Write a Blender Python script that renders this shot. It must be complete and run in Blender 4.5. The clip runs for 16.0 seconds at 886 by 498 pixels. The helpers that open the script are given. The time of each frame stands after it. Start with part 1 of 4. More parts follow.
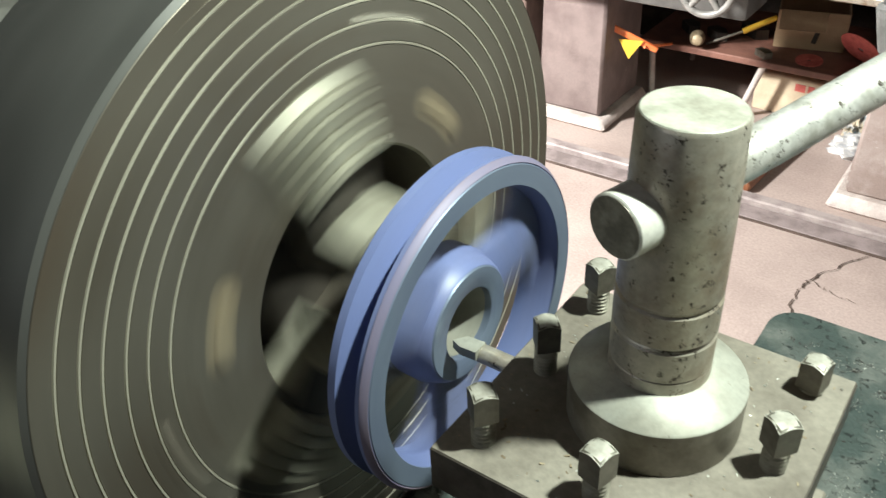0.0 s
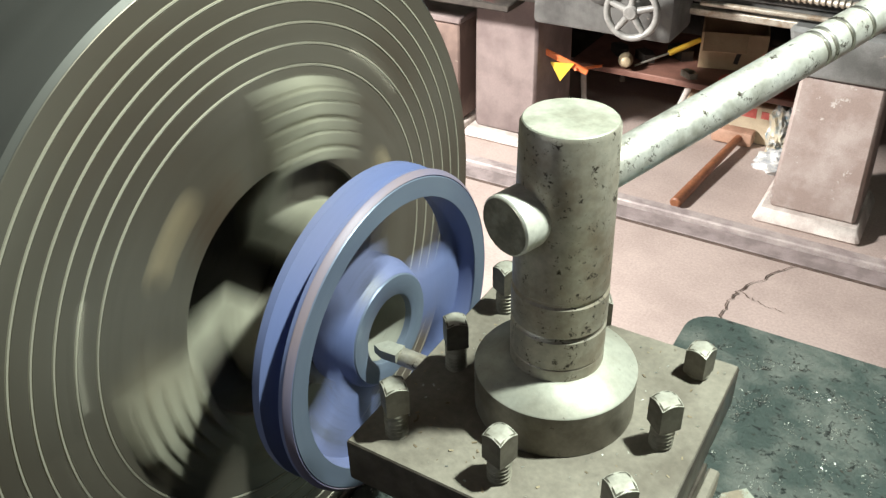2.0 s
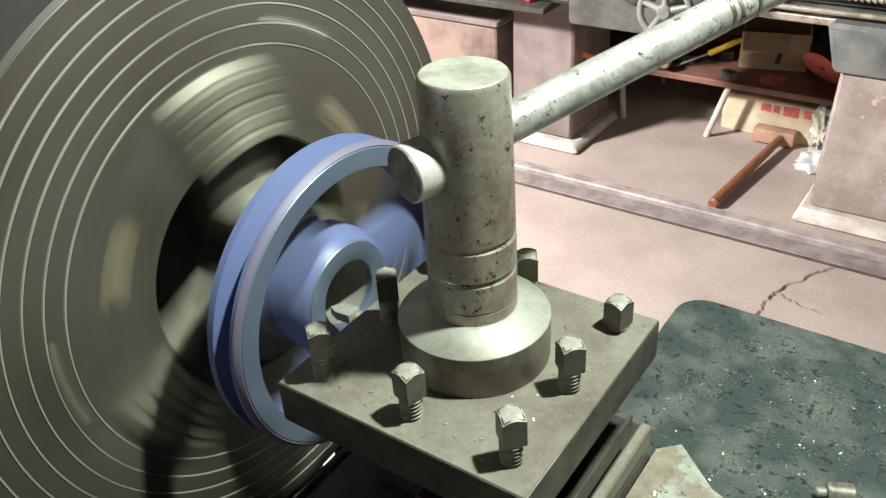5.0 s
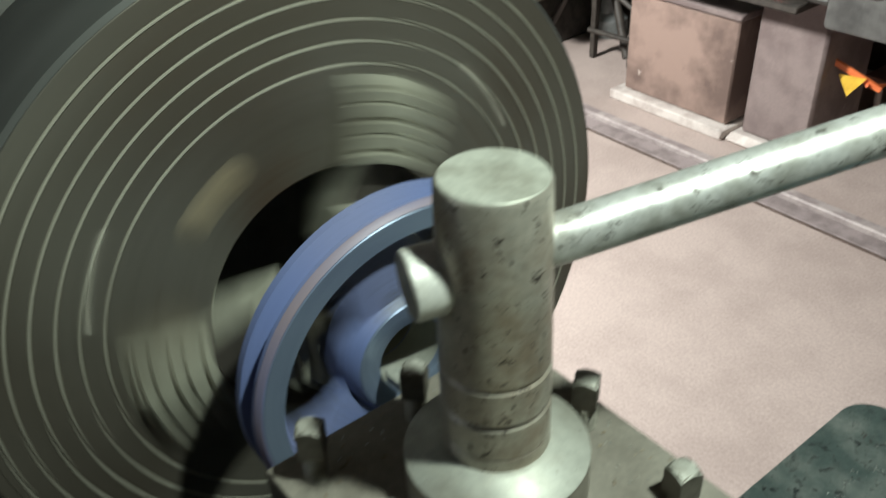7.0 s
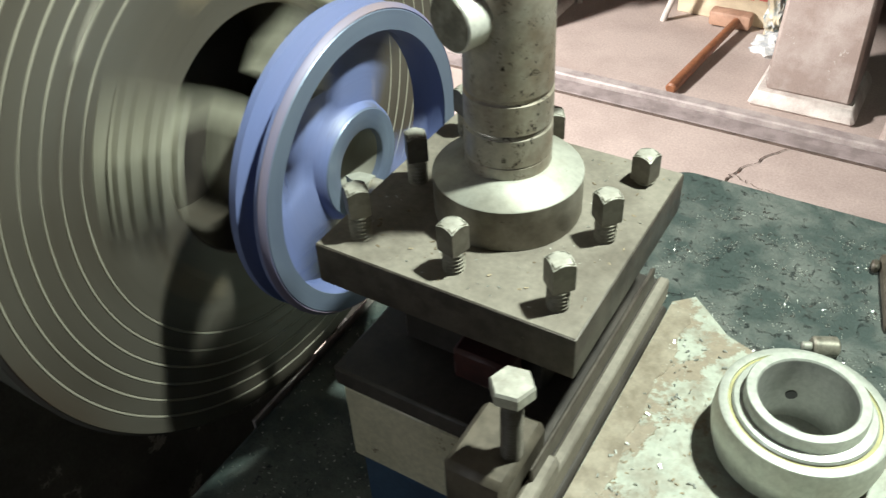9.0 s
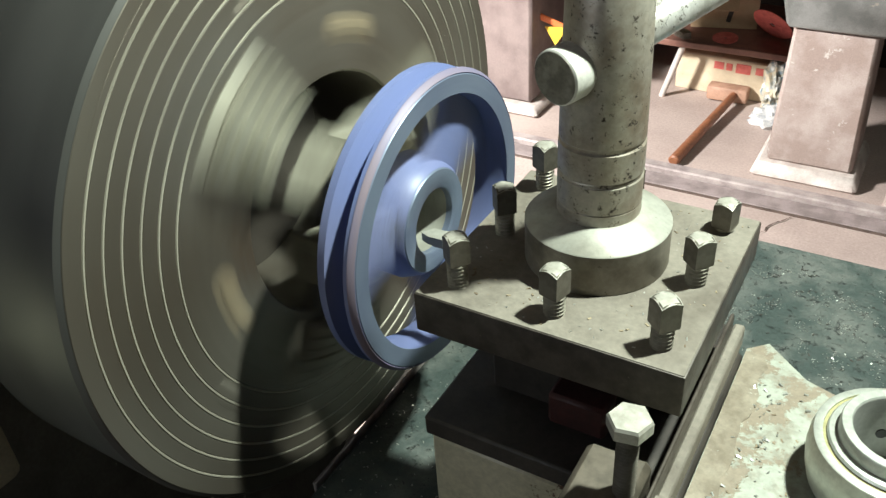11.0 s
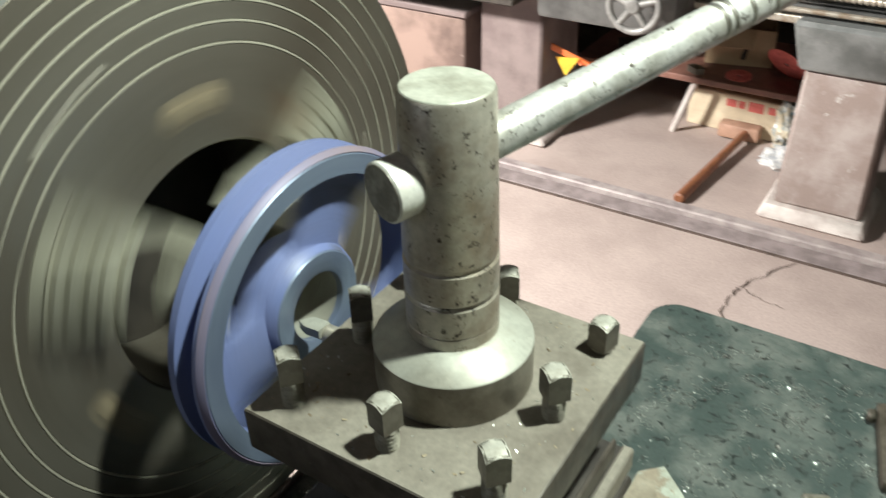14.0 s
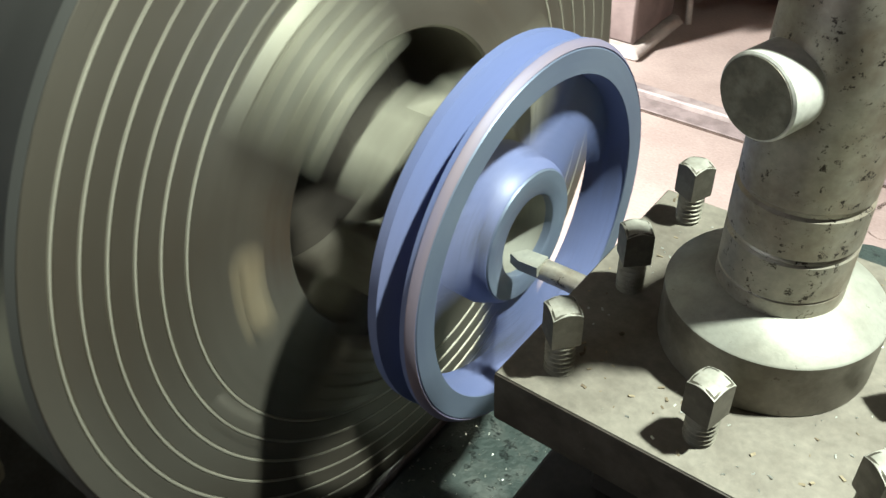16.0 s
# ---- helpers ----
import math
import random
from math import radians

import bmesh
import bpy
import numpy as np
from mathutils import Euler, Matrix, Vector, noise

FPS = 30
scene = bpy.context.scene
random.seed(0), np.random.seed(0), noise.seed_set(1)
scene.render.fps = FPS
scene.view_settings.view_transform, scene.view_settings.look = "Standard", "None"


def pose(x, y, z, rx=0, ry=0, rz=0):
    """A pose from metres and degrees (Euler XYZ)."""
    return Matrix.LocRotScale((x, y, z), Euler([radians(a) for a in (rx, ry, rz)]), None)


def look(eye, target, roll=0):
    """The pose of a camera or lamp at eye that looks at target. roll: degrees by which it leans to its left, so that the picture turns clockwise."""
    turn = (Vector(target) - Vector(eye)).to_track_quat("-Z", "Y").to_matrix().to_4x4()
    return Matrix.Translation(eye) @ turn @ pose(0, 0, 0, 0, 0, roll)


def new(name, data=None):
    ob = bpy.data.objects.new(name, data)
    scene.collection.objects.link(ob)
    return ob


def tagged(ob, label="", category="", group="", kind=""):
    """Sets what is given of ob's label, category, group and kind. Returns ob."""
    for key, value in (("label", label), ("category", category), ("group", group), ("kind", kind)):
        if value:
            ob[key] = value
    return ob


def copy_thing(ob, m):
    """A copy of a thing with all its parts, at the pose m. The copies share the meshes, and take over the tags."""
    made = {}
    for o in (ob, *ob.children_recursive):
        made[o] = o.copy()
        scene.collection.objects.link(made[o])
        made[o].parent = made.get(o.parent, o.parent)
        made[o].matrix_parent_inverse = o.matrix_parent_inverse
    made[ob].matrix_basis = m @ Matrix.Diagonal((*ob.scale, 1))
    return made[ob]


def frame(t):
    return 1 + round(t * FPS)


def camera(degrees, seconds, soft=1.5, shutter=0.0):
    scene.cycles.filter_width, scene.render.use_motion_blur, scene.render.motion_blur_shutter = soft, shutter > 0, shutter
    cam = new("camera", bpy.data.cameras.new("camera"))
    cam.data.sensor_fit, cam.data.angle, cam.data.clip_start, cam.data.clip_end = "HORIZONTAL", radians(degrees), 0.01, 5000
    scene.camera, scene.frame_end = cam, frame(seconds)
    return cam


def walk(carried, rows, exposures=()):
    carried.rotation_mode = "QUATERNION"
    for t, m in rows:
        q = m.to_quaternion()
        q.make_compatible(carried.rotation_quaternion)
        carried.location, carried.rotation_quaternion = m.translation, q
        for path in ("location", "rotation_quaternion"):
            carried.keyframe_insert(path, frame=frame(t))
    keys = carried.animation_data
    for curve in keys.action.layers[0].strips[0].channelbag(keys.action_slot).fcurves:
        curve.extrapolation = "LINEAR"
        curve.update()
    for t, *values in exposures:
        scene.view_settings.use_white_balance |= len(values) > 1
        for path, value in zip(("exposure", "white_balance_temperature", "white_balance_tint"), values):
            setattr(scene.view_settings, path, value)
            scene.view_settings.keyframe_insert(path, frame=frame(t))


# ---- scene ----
cam = camera(55.0, 16.0, soft=1.35, shutter=0.52)
PATH = [
    (0, (0.0886, -0.2524, 1.5808), (-0.9012, 1.0595, 0.4409), -2.73),
    (0.5, (0.0988, -0.2569, 1.5818), (-0.8467, 1.0768, 0.4297), -2.33),
    (1, (0.1047, -0.2592, 1.5837), (-0.8248, 1.1043, 0.4536), -2.01),
    (1.5, (0.1056, -0.267, 1.5849), (-0.8197, 1.1134, 0.4722), -1.52),
    (2, (0.1162, -0.2662, 1.5882), (-0.7806, 1.1448, 0.4905), -1.69),
    (2.5, (0.1132, -0.274, 1.5902), (-0.7917, 1.144, 0.5084), -1.64),
    (3, (0.1132, -0.2726, 1.5922), (-0.831, 1.1422, 0.5401), -1.88),
    (3.2, (0.1142, -0.2746, 1.5872), (-0.839, 1.1302, 0.5321), -2.58),
    (5.3, (0.1872, -0.2559, 1.5785), (-0.8431, 1.0822, 0.5068), -4.32),
    (5.5, (0.1872, -0.2219, 1.5855), (-0.8831, 1.0932, 0.5248), -4.42),
    (6, (0.1872, -0.1409, 1.599), (-1.0471, 1.0559, 0.5772), -3.24),
    (6.5, (0.1855, -0.1144, 1.594), (-1.1459, 0.9677, 0.5662), -4.64),
    (7, (0.1775, -0.1483, 1.5836), (-1.1568, 0.8394, 0.4682), -3.09),
    (7.5, (0.1758, -0.2055, 1.5754), (-1.1046, 0.7208, 0.3496), -2.78),
    (8, (0.1655, -0.2747, 1.5769), (-1.0434, 0.6983, 0.3152), -4.32),
    (8.5, (0.1688, -0.2702, 1.5596), (-0.7428, 0.9376, 0.252), -2.84),
    (9, (0.1565, -0.2951, 1.5672), (-0.6805, 0.9949, 0.2884), -3.34),
    (9.5, (0.1249, -0.3235, 1.5719), (-0.6757, 1.0353, 0.342), -1.52),
    (9.7, (0.1129, -0.3285, 1.5619), (-0.6797, 1.0703, 0.37), -0.92),
    (11.8, (0.1311, -0.3457, 1.5705), (-0.7829, 1.0384, 0.4502), -5.56),
    (12, (0.1161, -0.3537, 1.5715), (-0.7509, 1.0404, 0.4292), -5.16),
    (12.5, (0.1122, -0.3558, 1.579), (-0.7141, 1.0747, 0.4516), -4.42),
    (13, (0.1074, -0.3532, 1.5709), (-0.6963, 1.0899, 0.4433), -3.85),
    (13.5, (0.1379, -0.3045, 1.5777), (-0.6876, 1.1296, 0.4543), -3.24),
    (14, (0.1641, -0.2449, 1.578), (-0.764, 1.1422, 0.4759), -1.99),
    (14.5, (0.1475, -0.2389, 1.5758), (-0.9802, 1.0137, 0.4991), -4.3),
    (15, (0.1157, -0.2391, 1.5614), (-1.0218, 0.926, 0.4001), -3.6),
    (15.5, (0.0767, -0.2411, 1.5451), (-1.0023, 0.9175, 0.323), -3.61),
    (16, (0.0487, -0.2309, 1.5326), (-0.9242, 0.9779, 0.2708), -2.28),
]
EXPOSURES = [(0, -0.08), (3.0, -0.12), (5.3, -0.33), (5.5, -0.46), (6.0, -0.55), (6.5, -0.89), (7.0, -0.95), (7.5, -0.36), (8.0, 0.05), (9.0, -0.02), (9.7, 0.03),
             (11.8, 0.08), (13.0, 0.08), (13.5, 0.06), (14.0, -0.27), (14.5, -0.22), (15.0, -0.06), (15.5, 0.05), (16.0, 0.15)]
# the white balance drifts a little towards green and blue for a moment
BALANCE = {6.5: (6250, 5), 7.0: (6250, 5)}
EXPOSURES = [(t, stops, *BALANCE.get(t, (6500, 10))) for t, stops in EXPOSURES]
walk(cam, [(t, look(eye, target, roll)) for t, eye, target, roll in PATH], EXPOSURES)


# ---- light ----
world = bpy.data.worlds.new("workshop_dusk")
world.use_nodes = True
world.node_tree.nodes["Background"].inputs[0].default_value = (0.55, 0.65, 0.8, 1)
world.node_tree.nodes["Background"].inputs[1].default_value = 0.035
scene.world = world


def lamp(name, eye, target, watts, size, colour):
    data = bpy.data.lights.new(name, "AREA")
    data.shape, data.size, data.energy, data.color = "DISK", size, watts, colour
    ob = new(name, data)
    ob.matrix_world = look(eye, target)
    return ob


lamp("machine_lamp", (0.30, 0.16, 2.10), (-0.04, 0.0, 1.3), 20.5, 0.05, (0.89, 1.0, 0.885))
aisle = bpy.data.lights.new("aisle_lamp", "SPOT")
aisle.energy, aisle.color, aisle.shadow_soft_size = 1250, (1.0, 0.975, 0.93), 0.16
aisle.spot_size, aisle.spot_blend = radians(106), 0.6
new("aisle_lamp", aisle).matrix_world = look((-2.5, 0.45, 2.0), (-0.6, 2.6, 0.1))
# unseen bluish fill, added to lift front faces and the chuck's side
lamp("cool_front_fill", (-1.0, -2.2, 2.1), (-0.1, 0.0, 1.2), 7.5, 1.0, (0.84, 0.93, 1.0))


# ---- materials ----
def material(name, base, second=None, rough=0.5, metal=0.0, scale=18.0, low=0.42, high=0.62,
             grain=300.0, bump=0.08, chips=None, chip_scale=40.0, chip_at=0.62, streak=None, gloss_var=0.15, chip_rough=0.65, worn_edge=None):
    """Noise-mottled surface: base and second colour, fine grain relief, and chips of a third colour."""
    m = bpy.data.materials.new(name)
    m.use_nodes = True
    nt = m.node_tree
    n, l = nt.nodes, nt.links
    p = n["Principled BSDF"]
    p.inputs["Metallic"].default_value = metal
    tc = n.new("ShaderNodeTexCoord")
    src = tc.outputs["Object"]
    if streak:
        mp = n.new("ShaderNodeMapping")
        mp.inputs["Scale"].default_value = streak
        l.new(src, mp.inputs[0])
        src2 = mp.outputs[0]
    else:
        src2 = src

    def noise_tex(sc, detail=5.0, s=None, rg=0.6):
        t = n.new("ShaderNodeTexNoise")
        t.inputs["Scale"].default_value, t.inputs["Detail"].default_value = sc, detail
        t.inputs["Roughness"].default_value = rg
        l.new(s or src, t.inputs["Vector"])
        return t.outputs["Fac"]

    def ramp(fac, a, b, ca, cb):
        r = n.new("ShaderNodeValToRGB")
        r.color_ramp.elements[0].position, r.color_ramp.elements[1].position = a, b
        r.color_ramp.elements[0].color, r.color_ramp.elements[1].color = (*ca, 1), (*cb, 1)
        l.new(fac, r.inputs[0])
        return r.outputs[0]

    second = second or tuple(0.6 * c for c in base)
    col = ramp(noise_tex(scale, 6, src2), low, high, base, second)
    fine = noise_tex(grain, 3, src2)
    height = fine
    if chips:
        amount = noise_tex(chip_scale, 7, None, chip_rough)
        if worn_edge:
            sp = n.new("ShaderNodeSeparateXYZ")
            l.new(src, sp.inputs[0])
            mr = n.new("ShaderNodeMapRange")
            mr.inputs["From Min"].default_value, mr.inputs["From Max"].default_value = worn_edge[0], worn_edge[1]
            mr.inputs["To Min"].default_value, mr.inputs["To Max"].default_value = worn_edge[2], 0.0
            l.new(sp.outputs[0], mr.inputs["Value"])
            ad = n.new("ShaderNodeMath")
            l.new(amount, ad.inputs[0])
            l.new(mr.outputs[0], ad.inputs[1])
            amount = ad.outputs[0]
        cm = ramp(amount, chip_at, chip_at + 0.025, (0, 0, 0), (1, 1, 1))
        m2 = n.new("ShaderNodeMix")
        m2.data_type = "RGBA"
        l.new(cm, m2.inputs["Factor"])
        l.new(col, m2.inputs["A"])
        m2.inputs["B"].default_value = (*chips, 1)
        col = m2.outputs["Result"]
        sub = n.new("ShaderNodeMath")
        sub.operation = "SUBTRACT"
        l.new(fine, sub.inputs[0])
        l.new(cm, sub.inputs[1])
        height = sub.outputs[0]
    mx = n.new("ShaderNodeMix")
    mx.data_type, mx.blend_type = "RGBA", "MULTIPLY"
    mx.inputs["Factor"].default_value = 0.35
    l.new(col, mx.inputs["A"])
    l.new(ramp(fine, 0.3, 0.7, (0.55, 0.55, 0.55), (1.25, 1.25, 1.25)), mx.inputs["B"])
    col = mx.outputs["Result"]
    l.new(col, p.inputs["Base Color"])
    rr = n.new("ShaderNodeMapRange")
    rr.inputs["To Min"].default_value = max(0.02, rough - gloss_var)
    rr.inputs["To Max"].default_value = min(1.0, rough + gloss_var)
    l.new(noise_tex(scale * 2.3, 4, src2), rr.inputs["Value"])
    l.new(rr.outputs[0], p.inputs["Roughness"])
    b = n.new("ShaderNodeBump")
    b.inputs["Strength"].default_value, b.inputs["Distance"].default_value = bump, 0.001
    l.new(height, b.inputs["Height"])
    l.new(b.outputs[0], p.inputs["Normal"])
    return m


M_STEEL = material("worn_steel", (0.49, 0.455, 0.385), (0.27, 0.195, 0.13), 0.42, 0.55, 30, low=0.42, high=0.70, chips=(0.055, 0.042, 0.033), chip_scale=230, chip_at=0.585, chip_rough=0.8)
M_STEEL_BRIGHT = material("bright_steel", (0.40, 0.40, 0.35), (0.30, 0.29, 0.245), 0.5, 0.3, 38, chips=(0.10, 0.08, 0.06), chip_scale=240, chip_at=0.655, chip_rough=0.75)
M_LEVER = material("scuffed_chrome_steel", (0.70, 0.69, 0.66), (0.46, 0.445, 0.40), 0.38, 0.5, 70, chips=(0.09, 0.075, 0.06), chip_scale=130, chip_at=0.572, chip_rough=0.85)
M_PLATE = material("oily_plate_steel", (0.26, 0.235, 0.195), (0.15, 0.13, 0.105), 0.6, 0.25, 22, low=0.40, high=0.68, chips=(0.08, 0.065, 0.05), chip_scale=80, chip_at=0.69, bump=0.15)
# plate steel darkened for side faces that catch little lamp light
M_PLATE_SIDE = material("shaded_plate_steel", (0.095, 0.08, 0.065), (0.055, 0.045, 0.036), 0.5, 0.25, 60, chips=(0.17, 0.15, 0.12), chip_scale=240, chip_at=0.69)
# stains plus painted shade: the upright collar wall is lit less
M_COLLAR = material("shaded_stained_collar", (0.25, 0.23, 0.19), (0.15, 0.13, 0.10), 0.46, 0.35, 40, chips=(0.09, 0.07, 0.05), chip_scale=200, chip_at=0.66)
# raised colour replaces lamp light that the boss barrel misses
M_BOSS = material("lit_boss_steel", (0.74, 0.73, 0.67), (0.6, 0.58, 0.52), 0.42, 0.2, 60, chips=(0.25, 0.21, 0.17), chip_scale=240, chip_at=0.66, chip_rough=0.75)
M_MAUVE = material("dark_mauve_primer", (0.165, 0.125, 0.12), (0.24, 0.19, 0.18), 0.6, 0, 6, chips=(0.36, 0.31, 0.29), chip_scale=10, chip_at=0.66, chip_rough=0.75)
# bare metal made pale enough to include the bevel's highlight
M_BARE_EDGE = material("lit_bare_edge", (0.60, 0.55, 0.52), (0.42, 0.37, 0.34), 0.45, 0.3, 60)
M_BARE = material("bare_tan_iron", (0.30, 0.26, 0.20), (0.20, 0.165, 0.12), 0.6, 0.1, 60, chips=(0.42, 0.41, 0.35), chip_scale=160, chip_at=0.64, chip_rough=0.75)
M_STUD_TOP = material("scuffed_end_face", (0.50, 0.50, 0.43), (0.37, 0.36, 0.30), 0.5, 0.35, 60, chips=(0.24, 0.21, 0.17), chip_scale=150, chip_at=0.66, chip_rough=0.75)
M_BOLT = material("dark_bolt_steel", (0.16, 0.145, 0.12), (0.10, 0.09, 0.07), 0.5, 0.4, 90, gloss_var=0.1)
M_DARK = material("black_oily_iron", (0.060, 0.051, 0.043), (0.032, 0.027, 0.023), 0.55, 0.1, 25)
M_CHUCK = material("turned_cast_iron", (0.27, 0.25, 0.21), (0.165, 0.140, 0.110), 0.42, 0.68, 9, low=0.38, high=0.62, grain=220, gloss_var=0.1, chips=(0.16, 0.105, 0.07), chip_scale=16, chip_at=0.60, chip_rough=0.75)
M_RING = material("bright_groove", (0.60, 0.57, 0.47), (0.48, 0.45, 0.37), 0.4, 0.4, 25)
M_JAW = material("hardened_jaw_steel", (0.43, 0.415, 0.335), (0.26, 0.25, 0.195), 0.52, 0.28, 40)
M_BRASS = material("rusty_socket", (0.50, 0.41, 0.27), (0.38, 0.30, 0.19), 0.5, 0.3, 60)
M_BLUE = material("blue_pulley_paint", (0.150, 0.192, 0.390), (0.180, 0.203, 0.36), 0.46, 0.0, 12, grain=500, bump=0.05, chips=(0.115, 0.125, 0.17), chip_scale=28, chip_at=0.585, chip_rough=0.8)
M_BLUE_BARE = material("machined_pulley_iron", (0.20, 0.245, 0.33), (0.15, 0.185, 0.275), 0.42, 0.35, 30)
M_RIM_EDGE = material("primer_edge", (0.27, 0.21, 0.235), (0.17, 0.18, 0.33), 0.55, 0.1, 40)
M_CREAM = material("cream_machine_paint", (0.60, 0.56, 0.40), (0.48, 0.45, 0.31), 0.45, 0, 20, chips=(0.13, 0.07, 0.045), chip_scale=20, chip_at=0.585, chip_rough=0.75)
M_CREAM_WORN = material("worn_cream_paint", (0.37, 0.39, 0.33), (0.26, 0.245, 0.195), 0.5, 0, 70, chips=(0.26, 0.215, 0.16), chip_scale=36, chip_at=0.54, bump=0.35, chip_rough=0.82, worn_edge=(-0.080, -0.055, 0.05))
M_GREEN = material("dark_green_machine_paint", (0.058, 0.080, 0.074), (0.145, 0.162, 0.147), 0.5, 0, 30, chips=(0.026, 0.036, 0.035), chip_scale=120, chip_at=0.58, bump=1.0, grain=300, chip_rough=0.8)
M_NAVY = material("navy_machine_paint", (0.03, 0.07, 0.13), (0.02, 0.045, 0.09), 0.45, 0, 20)
M_CREAM_LIGHT = material("pale_cream_paint", (0.74, 0.70, 0.54), (0.62, 0.58, 0.44), 0.45, 0, 20, chips=(0.2, 0.14, 0.1), chip_scale=24, chip_at=0.68)
M_PANEL = material("scratched_grey_panel", (0.46, 0.47, 0.46), (0.34, 0.35, 0.34), 0.45, 0.1, 14, chips=(0.6, 0.58, 0.52), chip_scale=40, chip_at=0.64)
M_PEEL = material("peeling_grey_paint", (0.33, 0.33, 0.30), (0.22, 0.215, 0.195), 0.5, 0.05, 9, chips=(0.66, 0.66, 0.62), chip_scale=11, chip_at=0.60, chip_rough=0.7)
M_GREY = material("grey_machine_paint", (0.24, 0.25, 0.245), (0.15, 0.16, 0.155), 0.45, 0.1, 10, chips=(0.33, 0.31, 0.27), chip_scale=30, chip_at=0.66)
M_BROWN = material("brown_primed_iron", (0.30, 0.235, 0.21), (0.43, 0.37, 0.345), 0.6, 0, 6, chips=(0.50, 0.46, 0.43), chip_scale=9, chip_at=0.60, chip_rough=0.8)
M_LIME = material("limewashed_foot", (0.62, 0.57, 0.53), (0.45, 0.39, 0.36), 0.8, 0, 14)
M_FLOOR = material("pink_cement_floor", (0.46, 0.375, 0.34), (0.385, 0.31, 0.28), 0.75, 0, 3.0, grain=120, chips=(0.27, 0.21, 0.18), chip_scale=14, chip_at=0.72)
M_WALL = material("limewashed_wall", (0.27, 0.25, 0.23), (0.2, 0.185, 0.17), 0.85, 0, 2.0)
M_WOOD = material("hammer_wood", (0.30, 0.12, 0.06), (0.20, 0.08, 0.04), 0.5, 0, 30, streak=(1, 1, 8))
M_BOARD = material("shelf_board", (0.25, 0.12, 0.09), (0.17, 0.08, 0.06), 0.6, 0, 10)
M_CARD = material("brown_cardboard", (0.55, 0.40, 0.25), (0.45, 0.32, 0.2), 0.8, 0, 8)
M_CRATE = material("pale_box_board", (0.68, 0.58, 0.42), (0.55, 0.45, 0.32), 0.75, 0, 10)
M_RED = material("red_plastic", (0.62, 0.05, 0.06), (0.5, 0.04, 0.05), 0.4, 0, 20)
M_DISC = material("red_grinding_disc", (0.68, 0.17, 0.15), (0.55, 0.12, 0.1), 0.8, 0, 40)
M_ORANGE = material("orange_plastic", (0.85, 0.22, 0.07), (0.75, 0.17, 0.05), 0.45, 0, 20)
M_YELLOW = material("yellow_plastic", (0.85, 0.55, 0.06), (0.7, 0.42, 0.04), 0.45, 0, 20)
M_BLACK = material("black_plastic", (0.02, 0.02, 0.022), (0.035, 0.035, 0.035), 0.35, 0, 20)
M_RUBBER = material("bearing_seal", (0.42, 0.39, 0.2), (0.32, 0.3, 0.15), 0.5, 0.2, 30)
M_CHROME = material("ground_bearing_steel", (0.57, 0.59, 0.53), (0.47, 0.49, 0.44), 0.36, 0.45, 20, gloss_var=0.06)
M_CLOTH = material("white_rag", (0.62, 0.62, 0.6), (0.4, 0.42, 0.45), 0.9, 0, 40)
M_CYAN = material("cyan_painted_tin", (0.05, 0.33, 0.48), (0.04, 0.25, 0.38), 0.4, 0, 20)
# paler than the bolt sides to boost the lamp light on the tops
M_BOLT_TOP = material("lit_worn_bolt_top", (0.47, 0.46, 0.405), (0.33, 0.315, 0.27), 0.5, 0.3, 90)
M_GIB = material("dark_oily_way", (0.13, 0.11, 0.085), (0.07, 0.06, 0.045), 0.5, 0.3, 40)
M_FARGREY = material("grimy_grey_paint", (0.12, 0.12, 0.115), (0.06, 0.06, 0.058), 0.5, 0.1, 9, chips=(0.3, 0.28, 0.25), chip_scale=18, chip_at=0.69)
M_DARKRED = material("oily_red_paint", (0.05, 0.011, 0.010), (0.03, 0.008, 0.007), 0.55, 0, 60)
# darker than the chuck face: weak light on the cylinder, put into colour
M_CHUCK_SIDE = material("shaded_chuck_side", (0.15, 0.15, 0.14), (0.09, 0.09, 0.083), 0.42, 0.4, 20)
M_CRUMB = material("tan_grit", (0.33, 0.27, 0.18), (0.16, 0.12, 0.08), 0.8, 0, 90)
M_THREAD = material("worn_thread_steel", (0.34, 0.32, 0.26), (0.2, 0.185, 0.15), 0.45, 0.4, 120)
# duller than the bearing rings for the shade inside the hole
M_BORE = material("ground_bore", (0.44, 0.45, 0.42), (0.36, 0.36, 0.34), 0.38, 0.3, 20, gloss_var=0.05)
M_CHIP = material("bright_swarf", (0.62, 0.63, 0.58), (0.4, 0.41, 0.38), 0.3, 0.7, 90)
# dirt in floor cracks, and the painted shadow line behind the kerb
M_CRACK_SHADE = material("crack_dirt_kerb_shade", (0.12, 0.085, 0.07), (0.07, 0.05, 0.04), 0.9, 0, 20)
M_KERB = material("kerb_iron", (0.44, 0.385, 0.37), (0.28, 0.235, 0.23), 0.6, 0.1, 12)
M_DUST = material("gutter_dirt", (0.30, 0.25, 0.245), (0.20, 0.165, 0.16), 0.85, 0, 14)
M_RUST = material("patched_rust_paint", (0.14, 0.095, 0.08), (0.30, 0.21, 0.175), 0.65, 0, 4, chips=(0.5, 0.42, 0.37), chip_scale=9, chip_at=0.67)
M_WHEEL = material("pale_grey_iron", (0.28, 0.275, 0.26), (0.18, 0.175, 0.165), 0.45, 0.2, 25)
M_TANWOOD = material("tan_wood", (0.45, 0.27, 0.19), (0.33, 0.19, 0.13), 0.6, 0, 25)
M_BAG = material("printed_film", (0.60, 0.52, 0.38), (0.25, 0.33, 0.38), 0.35, 0, 28, chips=(0.75, 0.74, 0.7), chip_scale=26, chip_at=0.55)
